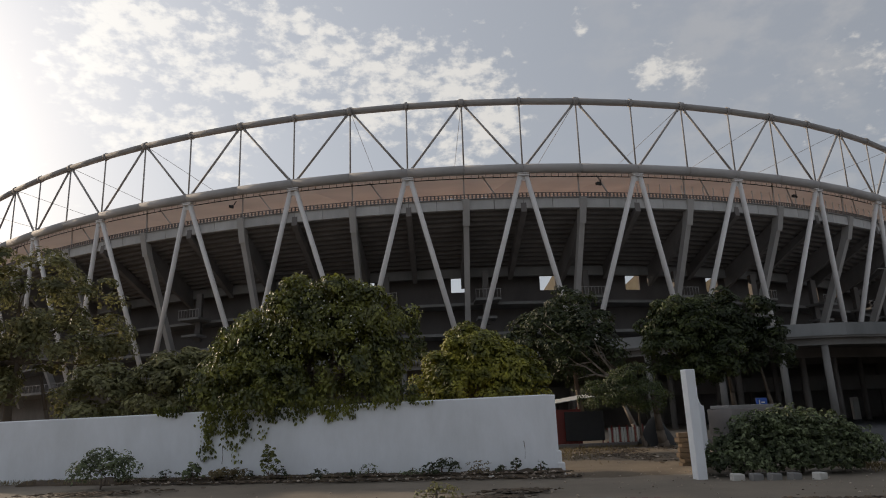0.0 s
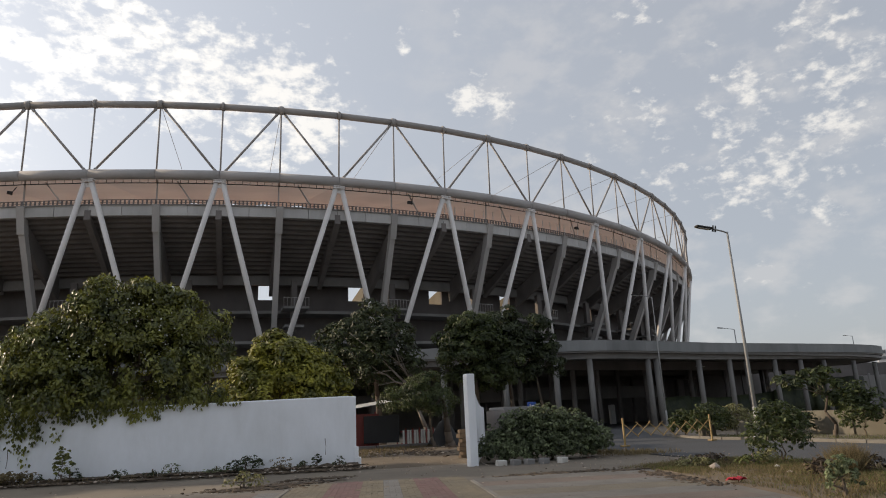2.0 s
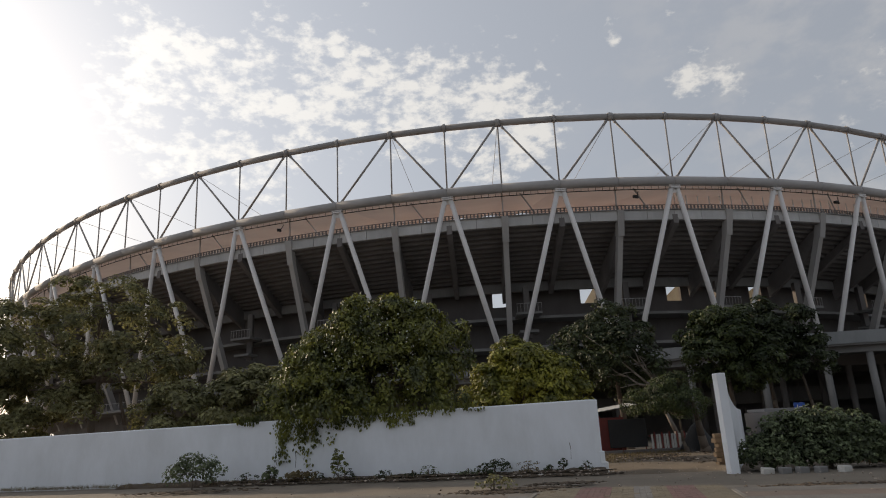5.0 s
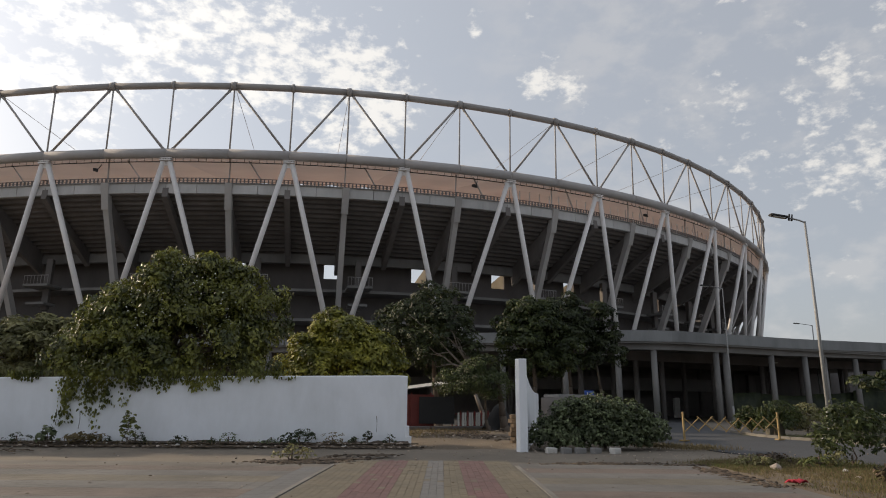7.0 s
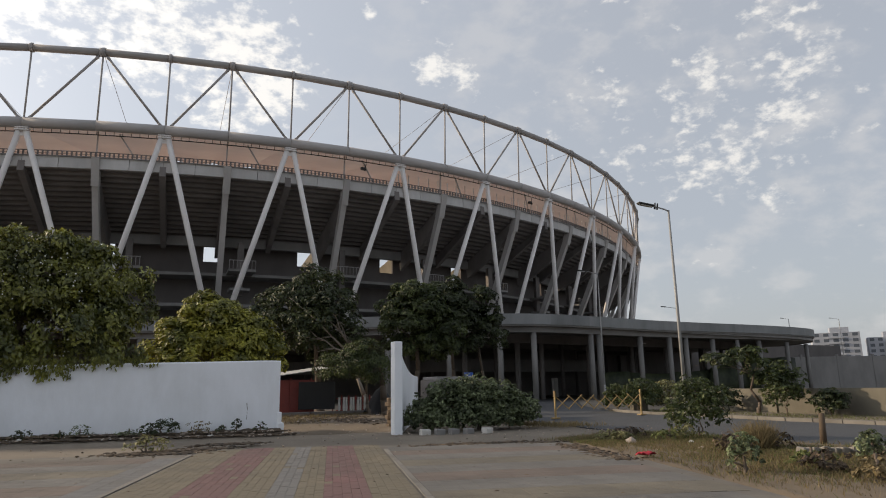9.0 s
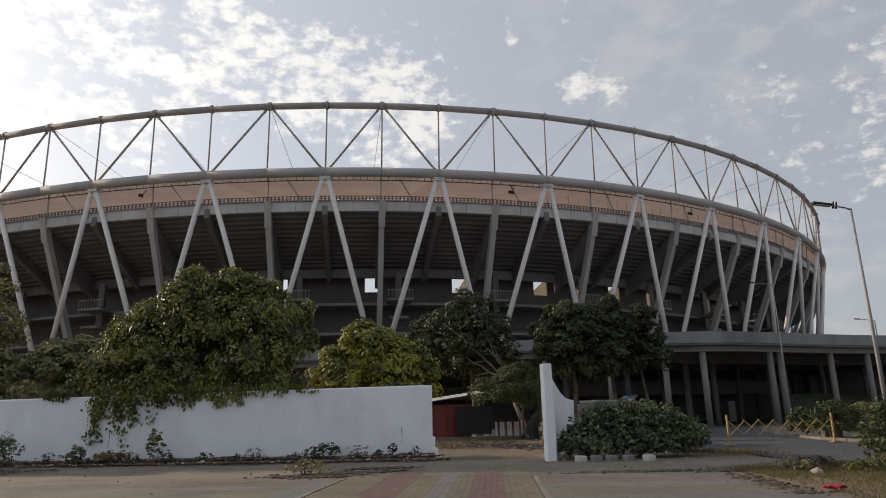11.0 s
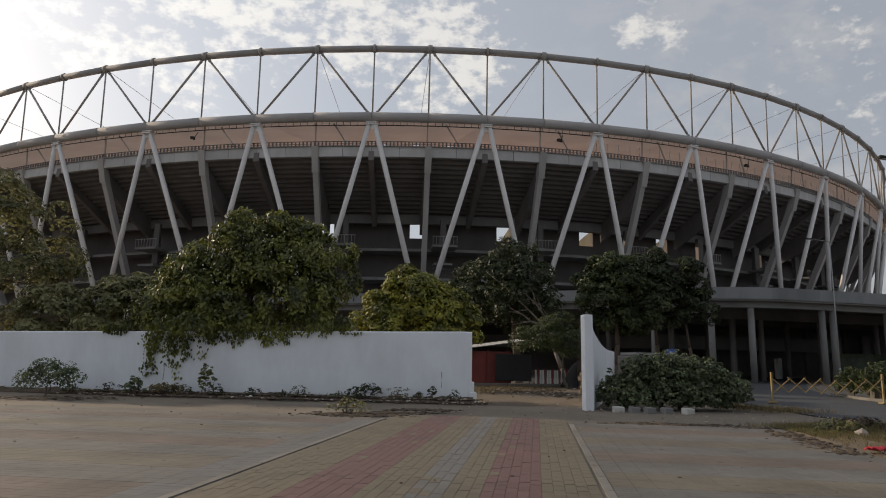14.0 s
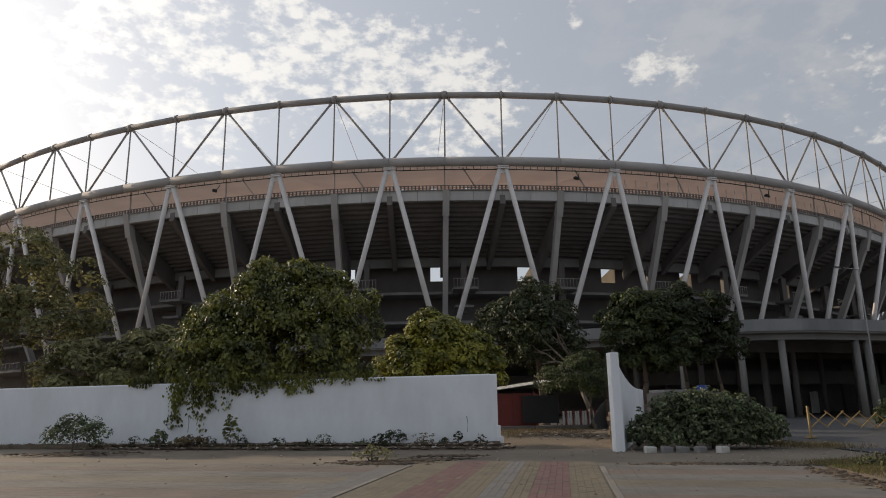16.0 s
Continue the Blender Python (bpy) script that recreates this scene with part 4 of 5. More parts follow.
sign = thing("blue_sign", (14.2, 34.5, 0), 10, "small blue and white sign board on a post", "sign")
bm = bmesh.new()
box(bm, (0, 0, 1.72), (.52, .05, .55), 0, .01)
part("panel", bm, "blue_board", sign)
bm = bmesh.new()
box(bm, (-.12, -.035, 1.72), (.04, .02, .38))
box(bm, (.04, -.035, 1.81), (.16, .02, .05))
box(bm, (.04, -.035, 1.67), (.16, .02, .05))
part("white_bar", bm, "white_paint", sign)
bm = bmesh.new()
rod(bm, (0, .05, 0), (0, .05, 1.98), .03)
part("post", bm, "galvanised", sign)

# ---------------------------------------------------------------- yellow folding barricade
bar = thing("folding_barricade", (14.6, 27.4, 0), 4.5, "yellow expanding lattice barricade between two posts", "barricade")
W, NX = 4.55, 7
for x in (0, W):
    bm = bmesh.new()
    box(bm, (x, 0, .52), (.065, .065, 1.1), 0, .012)
    box(bm, (x, 0, .02), (.30, .24, .05), 0, .01)
    part("post", bm, "yellow_paint", bar)
for i in range(NX):
    x0, x1 = .06 + (W - .12) * i / NX, .06 + (W - .12) * (i + 1) / NX
    dz = .04 * math.sin(i * 1.3)
    for a, b, o in ((.34, .86, -.02), (.86, .34, .02)):
        bm = bmesh.new()
        beam(bm, (x0 - .03, o, a + dz), (x1 + .03, o, b + dz), .02, .034)
        part("lattice_bar", bm, "yellow_paint", bar)

# ---------------------------------------------------------------- street lamps
def street_lamp(x, y, h, arm, r, label, double=True):
    lp = thing("street_lamp", (x, y, 0), 0, label, "street lamp", "street lamps")
    bm = bmesh.new()
    rod(bm, (0, 0, -.1), (0, 0, h), r, r * .5, 14)
    part("pole", bm, "galvanised", lp)
    bm = bmesh.new()
    box(bm, (0, 0, .05), (.5, .5, .14), 0, .02)
    rod(bm, (0, 0, .1), (0, 0, 1.3), r * 1.3, r * 1.15, 14)
    part("base", bm, "galvanised", lp)
    ax, ay = arm
    bm = bmesh.new()
    chain(bm, [(0, 0, h - .05), (ax * .3, ay * .3, h + .03), (ax, ay, h + .14)], .035, 8)
    part("arm", bm, "galvanised", lp)
    w = Vector((ax, ay, .10)).normalized()
    e = Vector((ax, ay, h + .14))
    bm = bmesh.new()
    m = Matrix.Translation(e + w * .36) @ w.to_track_quat("X", "Z").to_matrix().to_4x4()
    vs = bmesh.ops.create_cube(bm, size=1, matrix=m @ Matrix.Diagonal((.8, .26, .1, 1)))["verts"]
    bmesh.ops.bevel(bm, geom=list({q for v in vs for q in v.link_edges}), offset=.035, segments=2, affect="EDGES")
    head = part("lamp_head", bm, "black", lp, "dark flat lamp head")
    bm = bmesh.new()
    bmesh.ops.create_cube(bm, size=1, matrix=m @ Matrix.Translation((0, 0, -.055)) @ Matrix.Diagonal((.55, .18, .02, 1)))
    part("lens", bm, "lamp_glass", head)
    if double:
        for s in (0.08, .2):
            bm = bmesh.new()
            rod(bm, e - w * s - Vector((0, 0, .12)), e - w * s + Vector((.06, 0, .16)), .045, .03, 8)
            part("bracket", bm, "black", lp)
    return lp


street_lamp(20.5, 26.55, 8.87, (-.78, .10), .085, "tall galvanised street lamp with a single dark head")
street_lamp(35.3, 51.8, 11.0, (-1.2, .1), .065, "slim galvanised street lamp standing before the podium", False)
street_lamp(63.3, 72.5, 11.2, (-1.8, .1), .11, "slim galvanised street lamp rising behind the podium edge", False)
street_lamp(128, 108, 15, (-1.6, .1), .14, "distant street lamp beyond the podium", False)
street_lamp(150, 112, 16, (-2.4, .1), .14, "distant street lamp beyond the podium", False)

# plaster wall in the planted verge
vw = thing("verge_wall", (20, 30.5, 0), label="low old cream plaster wall behind roadside plants", category="wall")
for (ax, ay), (bx, by) in (((31.9, 42.8), (29.1, 38.0)), ((29.0, 37.9), (27.4, 34.6)), ((27.4, 34.5), (26.1, 29.6)), ((26.1, 29.5), (25.2, 26.0)), ((25.2, 25.9), (25.0, 20.1)), ((25.0, 20.0), (25.6, 8.0))):
    bm = bmesh.new()
    beam(bm, (ax - 20, ay - 30.5, .45), (bx - 20, by - 30.5, .45), .2, 1.1)
    part("wall_panel", bm, "old_plaster", vw)
for i, (x, y) in enumerate(((21.6, 31.0), (22.3, 31.6), (23.4, 30.4))):
    bm = bmesh.new()
    box(bm, (0, 0, .33), (.75, .3, .7), 0, .08)
    ob = part("plaster_block", bm, "old_plaster")
    ob.matrix_basis = pose(x, y, -.04, 0, 4, 15 * i)
    tagged(ob, "old cream plastered block among verge plants", "block", "plaster blocks")


# ---------------------------------------------------------------- trees and plants
def limbs(th, rng, start, ends, r, mat, name="limb"):
    for e in ends:
        bm = bmesh.new()
        a, b = Vector(start), Vector(e)
        pts = [a.lerp(b, u) + Vector(rng.normal(0, .12, 3)) * (1 - abs(2 * u - 1)) * (b - a).length * .25 for u in (0, .25, .5, .75, 1)]
        for i in range(4):
            rod(bm, pts[i], pts[i + 1], r * (1 - .2 * i), r * (1 - .2 * (i + 1)), 7)
        for s in range(4):
            o = pts[2 + s % 3]
            w = o + Vector(rng.normal(0, 1, 3)) * .16 * (b - a).length + (b - a) * .25
            rod(bm, o, w, r * .35, r * .1, 5)
        part(name, bm, mat, th)


def crown_mesh(name, rng, lobes, n, leaf, mat, droop=0.0, clump=0.35, fill=0.72, ground=None, tuft=120):
    """Leaves in clumps over the skin of several lobes, thinning to gaps between them."""
    vol = np.array([(l[3] * l[4] * l[5]) ** (2 / 3) for l in lobes])
    per = (vol / vol.sum() * n).astype(int)
    cs, us, vs = [], [], []
    for (x, y, z, rx, ry, rz), m in zip(lobes, per):
        nc = max(7, m // tuft)
        d = unit(nc, rng)
        d[:, 2] = np.where(d[:, 2] < -.55, -d[:, 2], d[:, 2])
        rad = fill + (1.10 - fill) * rng.random(nc) ** .5 + .4 * np.array([noise.noise(Vector(q) * 1.9 + Vector((x, y, z))) for q in d])
        cc = np.array([x, y, z]) + d * rad[:, None] * [rx, ry, rz]
        wide = clump * (.8 + .9 * rng.random(nc))
        idx = rng.integers(0, nc, m)
        # each clump is a small dome, open towards the crown's inside
        e = unit(m, rng) + d[idx] * .55 + np.array([0, 0, .45])
        e /= np.linalg.norm(e, axis=1, keepdims=True)
        c = cc[idx] + e * (wide[idx] * (.75 + .45 * rng.random(m)))[:, None] * [1.25, 1.25, .85]
        if droop:
            c[:, 2] -= droop * rng.random(m) ** 1.5 * (.3 + .7 * (np.linalg.norm(d[idx][:, :2], axis=1)))
        size = leaf * (.6 + .8 * rng.random(m))[:, None]
        nrm = e * .9 + unit(m, rng) * .5 + np.array([0, 0, .3])
        u = np.cross(nrm, unit(m, rng))
        if droop:
            u = u * .9 + np.array([0, 0, -.55])
        u /= np.linalg.norm(u, axis=1, keepdims=True) + 1e-9
        v = np.cross(nrm, u)
        v /= np.linalg.norm(v, axis=1, keepdims=True) + 1e-9
        cs.append(c), us.append(u * size), vs.append(v * size * .55)
    c, u, v = np.concatenate(cs), np.concatenate(us), np.concatenate(vs)
    if ground is not None:
        keep = c[:, 2] > ground
        c, u, v = c[keep], u[keep], v[keep]
    return quads(name, c, u, v, mat)


def tree(at, seed, lobes, n, leaf, mat, trunks, label, bark="bark", droop=0.0, clump=.35, fill=.72, name="tree", ground=.15, rad=.16):
    rng = np.random.default_rng(seed)
    tr = thing(name, at, 0, label, "tree" if name == "tree" else "shrub")
    for base, top, r in trunks:
        bm = bmesh.new()
        a, b = Vector(base), Vector(top)
        pts = [a.lerp(b, u) + Vector((rng.normal(0, .08), rng.normal(0, .08), 0)) * (u > 0) for u in (0, .3, .6, 1)]
        for i in range(3):
            rod(bm, pts[i], pts[i + 1], r * (1.15 - .22 * i), r * (1.15 - .22 * (i + 1)), 10)
        rod(bm, a - Vector((0, 0, .2)), a + Vector((0, 0, .25)), r * 1.7, r * 1.1, 10)
        part("trunk" if name == "tree" else "stem", bm, bark, tr)
    ends = [(l[0], l[1], l[2] + .2 * l[5]) for l in lobes[:6]]
    limbs(tr, rng, trunks[0][1], ends, rad, bark, "limb" if name == "tree" else "twig")
    part("crown" if name == "tree" else "foliage", crown_mesh("crown", rng, lobes, n, leaf, mat, droop, clump, fill, ground, 120 if name == "tree" else 9), mat, tr)
    return tr


# creeper-covered tree leaning over the wall
creeper = tree((-4.6, 29.6, 0), 3, [(.9, 0, 4.9, 1.6, 1.6, 1.6), (2.6, .2, 4.5, 1.25, 1.4, 1.5), (-.6, 0, 4.6, 1.3, 1.4, 1.1), (-1.9, .1, 3.6, 1.2, 1.4, 1.1), (1.4, -.8, 3.3, 2.0, 1.3, 1.4),
     (3.0, -.3, 3.1, .95, 1.1, 1.2), (-.8, -1.0, 2.7, 1.8, 1.1, .9), (-2.5, -.2, 2.9, .8, 1.0, .9), (.5, .2, 5.7, 1.0, 1.0, .75), (1.9, .2, 5.5, .8, .8, .65), (-1.3, -.5, 3.8, 1.0, 1, .8)], 56000, .078, "leaf_vine",
     [((0, .3, 0), (.2, .2, 3.0), .22), ((1.5, .5, 0), (2.2, .3, 3.2), .13)], "broad tree smothered in drooping green climber over the wall", droop=.45, clump=.24, ground=1.9)
# white flecks over the crown imitate leaf gloss and sky showing through
rng = np.random.default_rng(19)
n = 420
d = unit(n, rng)
d[:, 1] = -abs(d[:, 1])
c = np.array([[.9, -.1, 4.2]]) + d * rng.uniform(.85, 1.08, (n, 1)) * [[2.5, 1.9, 2.1]]
c = c[c[:, 2] > 2.3]
n = len(c)
u = unit(n, rng)
v = np.cross(u, unit(n, rng))
v /= np.linalg.norm(v, axis=1, keepdims=True)
tagged(part("blossoms", quads("blossoms", c, u * .035, v * .028, "glint_fleck"), "glint_fleck", creeper, "small white flecks painted as leaf glints"), kind="stuff")
rng = np.random.default_rng(12)
# strands of the climber hanging down the wall's face
hang = thing("hanging_creeper", (-5.2, 27.7, 0), 0, "ragged green creeper strands hanging down the white wall", "creeper")
for i in range(72):
    x = rng.uniform(-4.2, 5.0) if i < 44 else rng.normal(.4, 1.5)
    s = (.25 + .75 * rng.random()) * (1.15 if -2.4 < x < .9 else (.75 if 0 < x < 2.8 else .4)) * (1.6 if -1.9 < x < -.6 else 1)
    X = x - 5.2
    y, top = wall_y(X) - 27.7, wall_top(X)
    if -1.9 < x < -.6:
        s = min(s, 2.0)
    n = int(16 + 34 * s)
    u0 = rng.random(n)
    c = np.stack([x + .10 * np.sin(u0 * 5 + i) + rng.normal(0, .11, n), y - .17 - .06 * rng.random(n) - .12 * (1 - u0), top + .18 - u0 * s * 1.0], 1)
    c[:, 2] = np.maximum(c[:, 2], .06)
    u = unit(n, rng) * .5 + [0, 0, -1]
    u /= np.linalg.norm(u, axis=1, keepdims=True)
    v = np.cross(u, unit(n, rng))
    v /= np.linalg.norm(v, axis=1, keepdims=True)
    sz = (.035 + .04 * rng.random(n))[:, None]
    tagged(part("strand", quads("strand", c, u * sz, v * sz * .7, "leaf_vine"), "leaf_vine", hang), kind="stuff")

tree((2.2, 36.2, 0), 5, [(-.1, 0, 3.9, 1.5, 1.6, 1.2), (-1.4, .1, 3.2, 1.0, 1.3, 1.0), (1.4, .1, 3.4, 1.1, 1.3, 1.0), (0, -.6, 2.7, 2.1, 1.3, 1.0), (2.2, 0, 2.8, .7, .9, .8), (.3, 0, 4.6, .8, .9, .55)],
     36000, .10, "leaf_yellow", [((0, 0, 0), (0, 0, 2.4), .2)], "rounded yellow-green tree behind the white wall", clump=.30)
tree((9.0, 47.0, 0), 7, [(0, 0, 6.7, 2.0, 2.2, 1.8), (-1.9, 0, 5.8, 1.6, 1.8, 1.5), (1.6, .2, 6.2, 1.4, 1.8, 1.3), (-.8, -.3, 5.2, 1.9, 1.8, 1.4), (-2.6, 0, 4.6, 1.2, 1.4, 1.2), (-.2, -.2, 3.8, 1.8, 1.5, 1.1), (1.4, 0, 4.4, 1.4, 1.5, 1.2)],
     15000, .12, "leaf_dark", [((.6, 0, 0), (.2, 0, 5.0), .22)], "dark sparse tree with bare lower branches", clump=.42, rad=.12)
bare = tree((11.2, 44.0, 0), 8, [(-1.2, 0, 5.2, .8, .9, .8), (-2.6, 0, 4.3, .7, .8, .6), (-.6, 0, 4.2, .8, .8, .7), (-3.0, 0, 5.6, .6, .6, .6), (-1.8, 0, 6.2, .7, .7, .6)],
     1600, .13, "leaf_dark", [((.8, 0, 0), (-.2, 0, 3.2), .14)], "thin half-bare grey tree with pale branches", bark="bark_pale", clump=.4, rad=.09)
tree((14.8, 43.6, 0), 9, [(-.1, 0, 5.9, 1.6, 1.7, 1.8), (-.9, -.2, 4.6, 1.5, 1.5, 1.5), (1.1, 0, 4.8, 1.5, 1.6, 1.5), (.2, -.4, 3.7, 1.8, 1.4, 1.0), (.4, 0, 6.9, 1.0, 1.1, .8)],
     22000, .115, "leaf_mid", [((.1, 0, 0), (.1, 0, 4.0), .2)], "upright olive-green tree with dense foliage", clump=.30)
tree((18.4, 46.6, 0), 15, [(-.8, 0, 6.6, 2.0, 2.2, 1.7), (1.2, .2, 6.4, 1.9, 2.2, 1.7), (2.2, 0, 4.9, 1.9, 1.8, 1.6), (.2, -.4, 4.9, 2.2, 1.8, 1.4), (-2.4, 0, 6.4, 1.5, 1.6, 1.5)],
     24000, .13, "leaf_dark", [((.4, .2, 0), (.4, 0, 4.2), .17), ((2.9, 0, 0), (2.4, 0, 4.0), .13)], "wide dark green tree on two thin trunks", clump=.36)
tree((9.7, 37.5, 0), 10, [(-.4, 0, 2.5, 1.2, 1.1, .7), (-1.5, 0, 2.3, .8, .8, .5), (.6, 0, 2.1, .9, .9, .7), (-.1, 0, 3.1, .8, .8, .5)], 15000, .05, "leaf_mid",
     [((.3, 0, 0), (.1, 0, 1.7), .08), ((1.25, .2, 0), (1.0, .2, 2.4), .2)], "small olive-green tree beside the fence", droop=.25, clump=.20, rad=.05, ground=.9)
tree((-21.8, 42.0, 0), 11, [(0, 0, 8.2, 3.2, 2.6, 2.8), (2.7, 0, 6.9, 2.4, 2.2, 2.2), (-3, 0, 7.2, 3, 2.5, 2.6), (1.2, -.4, 5.0, 3.0, 2.2, 2.0), (3.6, 0, 4.6, 1.7, 1.8, 1.6), (-3.4, 0, 4.4, 3, 2.4, 2), (-.5, 0, 3.2, 3.4, 2, 1.4)],
     22000, .125, "leaf_olive", [((0, 0, 0), (.3, 0, 5.2), .25), ((2.6, 0, 0), (1.6, 0, 4.4), .14)], "tall hazy olive-green tree behind the wall", clump=.45)
tree((-11.6, 37.0, 0), 13, [(0, 0, 3.0, 2.6, 1.8, 1.5), (2.4, 0, 2.9, 1.9, 1.6, 1.3), (-2.6, 0, 2.6, 2.0, 1.6, 1.2), (1.0, 0, 3.8, 1.4, 1.4, .9)], 17000, .12, "leaf_olive",
     [((0, 0, 0), (.2, 0, 2.0), .14)], "low spreading olive-green trees behind the wall", clump=.35, ground=.6)
tree((-31, 44.0, 0), 14, [(0, 0, 6.5, 3.6, 2.6, 3.2), (3, 0, 4.6, 2.6, 2.2, 2.2), (-3, 0, 5, 3, 2.5, 2.6), (2, -.5, 2.4, 4, 2.2, 1.9), (-5, 0, 3, 3.4, 2.4, 2.4)], 24000, .17, "leaf_olive", [((0, 0, 0), (0, 0, 4), .22)], "tall hazy olive-green tree behind the wall", clump=.5)

# shrub beside the gate pier
tree((9.0, 23.9, 0), 21, [(-1.3, 0, .42, .6, .6, .42), (-.5, 0, .78, .75, .7, .62), (.5, .1, .92, .8, .8, .58), (1.3, 0, .75, .8, .7, .55), (.3, -.4, .35, 1.7, .6, .4), (-1.2, -.3, .25, .7, .5, .3), (1.9, -.1, .45, .65, .6, .42), (0, .1, 1.15, .4, .4, .35), (-.6, -.4, .25, .7, .4, .3), (.9, -.4, .25, .9, .4, .3)] + [(-1.7 + .125 * i, .25 * math.sin(i * 2.3), .92 + .26 * math.sin(i * 1.7) - .03 * abs(i - 15), .07, .07, .32) for i in range(30)],
     26000, .053, "leaf_grey", [((-.3, 0, 0), (-.3, 0, .7), .03), ((.5, 0, 0), (.7, 0, .7), .04)], "dense grey-green shrub beside the gate pier", name="shrub", clump=.06, fill=.45, ground=.0, rad=.02)


def weed(at, seed, w, h, n, leaf, mat, label, name="shrub"):
    return tree(at, seed, [(0, 0, h * .55, w * .5, w * .45, h * .45), (-w * .3, 0, h * .4, w * .3, w * .3, h * .35), (w * .28, .05, h * .45, w * .3, w * .3, h * .38), (0, 0, h * .85, w * .22, w * .2, h * .2)],
                n, leaf, mat, [((0, 0, 0), (0, 0, h * .5), .018)], label, name=name, clump=w * .07, fill=.4, ground=.02, rad=.012)


weed((12.1, 17.2, 0), 31, 1.3, 1.25, 2600, .05, "leaf_mid", "mid-green roadside bush on the dry verge")
weed((23.3, 24.0, 0), 32, 1.5, 1.9, 2200, .075, "leaf_mid", "dark leafy roadside bush beside the road")
weed((7.75, 11.85, 0), 33, .45, .55, 700, .034, "leaf_grey", "small grey-green weed on the dry verge")
weed((11.0, 12.2, 0), 34, .5, .4, 500, .045, "leaf_grey", "small grey-green weed on the dry verge")
weed((-9.6, 26.6, 0), 35, 1.5, .95, 1500, .055, "leaf_grey", "pale straggly weed at the foot of the wall")
weed((-7.2, 27.2, 0), 36, .5, .5, 260, .06, "leaf_grey", "broad-leaved weed at the foot of the wall")
weed((-6.2, 27.3, 0), 37, 1.1, .3, 420, .05, "grass_dry", "dry brown weed at the foot of the wall")
weed((.2, 26.1, 0), 38, .9, .42, 420, .045, "leaf_dark", "dark low weed at the foot of the wall")
weed((2.3, 25.7, 0), 39, .3, .42, 160, .04, "leaf_dark", "dark low weed at the foot of the wall")
weed((-.1, 20.4, 0), 40, .8, .3, 260, .04, "leaf_olive", "low weed growing through the paving")
weed((-4.9, 26.9, 0), 41, .45, .95, 420, .05, "leaf_vine", "creeper rooted at the foot of the wall")
rnd = random.Random(9)
for i in range(14):
    x = 3.0 - i * .95 + rnd.uniform(-.3, .3)
    weed((x, wall_y(x) - .45 + rnd.uniform(-.15, .1), 0), 140 + i, rnd.uniform(.3, .7), rnd.uniform(.16, .36), 150, .035, rnd.choice(("leaf_dark", "leaf_olive", "leaf_grey", "grass_dry")), "small weed among rubble at the wall foot")
for i in range(16):
    x, y = rnd.uniform(8.6, 11.2), rnd.uniform(9.5, 18.6)
    x += max(0, (y - 12) * .15)
    weed((x, y, .02), 160 + i, rnd.uniform(.4, 1.0), rnd.uniform(.14, .34), 260, .04, rnd.choice(("grass_dry", "leaf_olive", "litter_leaf", "grass_green")), "low straggly weed on the dry verge")
for i, (x, y, w, h, m) in enumerate(((21.3, 30.6, 1.5, 1.2, "leaf_vine"), (22.4, 31.4, 1.7, 1.4, "leaf_vine"), (23.8, 31.4, 1.8, 1.3, "leaf_olive"), (24.4, 28.4, 1.6, 1.0, "leaf_dark"),
                                     (21.9, 32.9, 1.3, 1.2, "leaf_vine"), (24.0, 22.6, 1.2, .9, "leaf_dark"), (23.6, 18.5, 1.4, 1.0, "leaf_dark"))):
    weed((x, y, 0), 50 + i, w, h, 1500, .075, "leaf_mid" if m == "leaf_vine" else m, "leafy green planting on the kerbed verge")
tree((21.7, 25.2, 0), 61, [(-.6, 0, 2.15, .6, .5, .18), (.6, 0, 2.5, .5, .5, .24), (1.7, 0, 1.8, .5, .6, .34), (.2, 0, 2.1, .5, .6, .18), (2.1, 0, 1.2, .6, .7, .45), (1.2, 0, 2.35, .4, .5, .22)], 1700, .10, "leaf_mid",
     [((1.4, 0, 0), (1.2, 0, 1.6), .07)], "young broad-leaved tree on the verge", clump=.15, rad=.03, fill=.55)


# ---------------------------------------------------------------- grass, litter, stones
def blades(name, spots, n, height, mat, label, seed, spread):
    rng = np.random.default_rng(seed)
    idx = rng.integers(0, len(spots), n)
    s = np.array(spots)[idx]
    c = np.stack([s[:, 0] + rng.normal(0, 1, n) * s[:, 2], s[:, 1] + rng.normal(0, 1, n) * s[:, 3], np.zeros(n)], 1)
    lim = np.interp(c[:, 1], [9.2, 11.7, 14.3, 16.4, 18.0, 18.3], [6.3, 7.1, 7.9, 8.4, 8.8, 7.4]) + .08
    c[:, 0] = np.where((c[:, 1] < 18.2) & (c[:, 0] > 4), np.maximum(c[:, 0], lim + .25 * rng.random(n)), c[:, 0])
    h = height * (.4 + .9 * rng.random(n))
    lean = rng.normal(0, .45, (n, 3))
    u = np.stack([lean[:, 0], lean[:, 1], np.ones(n)], 1)
    u /= np.linalg.norm(u, axis=1, keepdims=True)
    u *= (h / 2)[:, None]
    c += u
    c[:, 2] -= .02
    v = np.cross(u, unit(n, rng))
    v = v / (np.linalg.norm(v, axis=1, keepdims=True) + 1e-9) * (.006 + .006 * rng.random(n))[:, None] * spread
    ob = part(name, quads(name, c, u, v, mat), mat)
    return tagged(ob, label, "grass", kind="stuff")


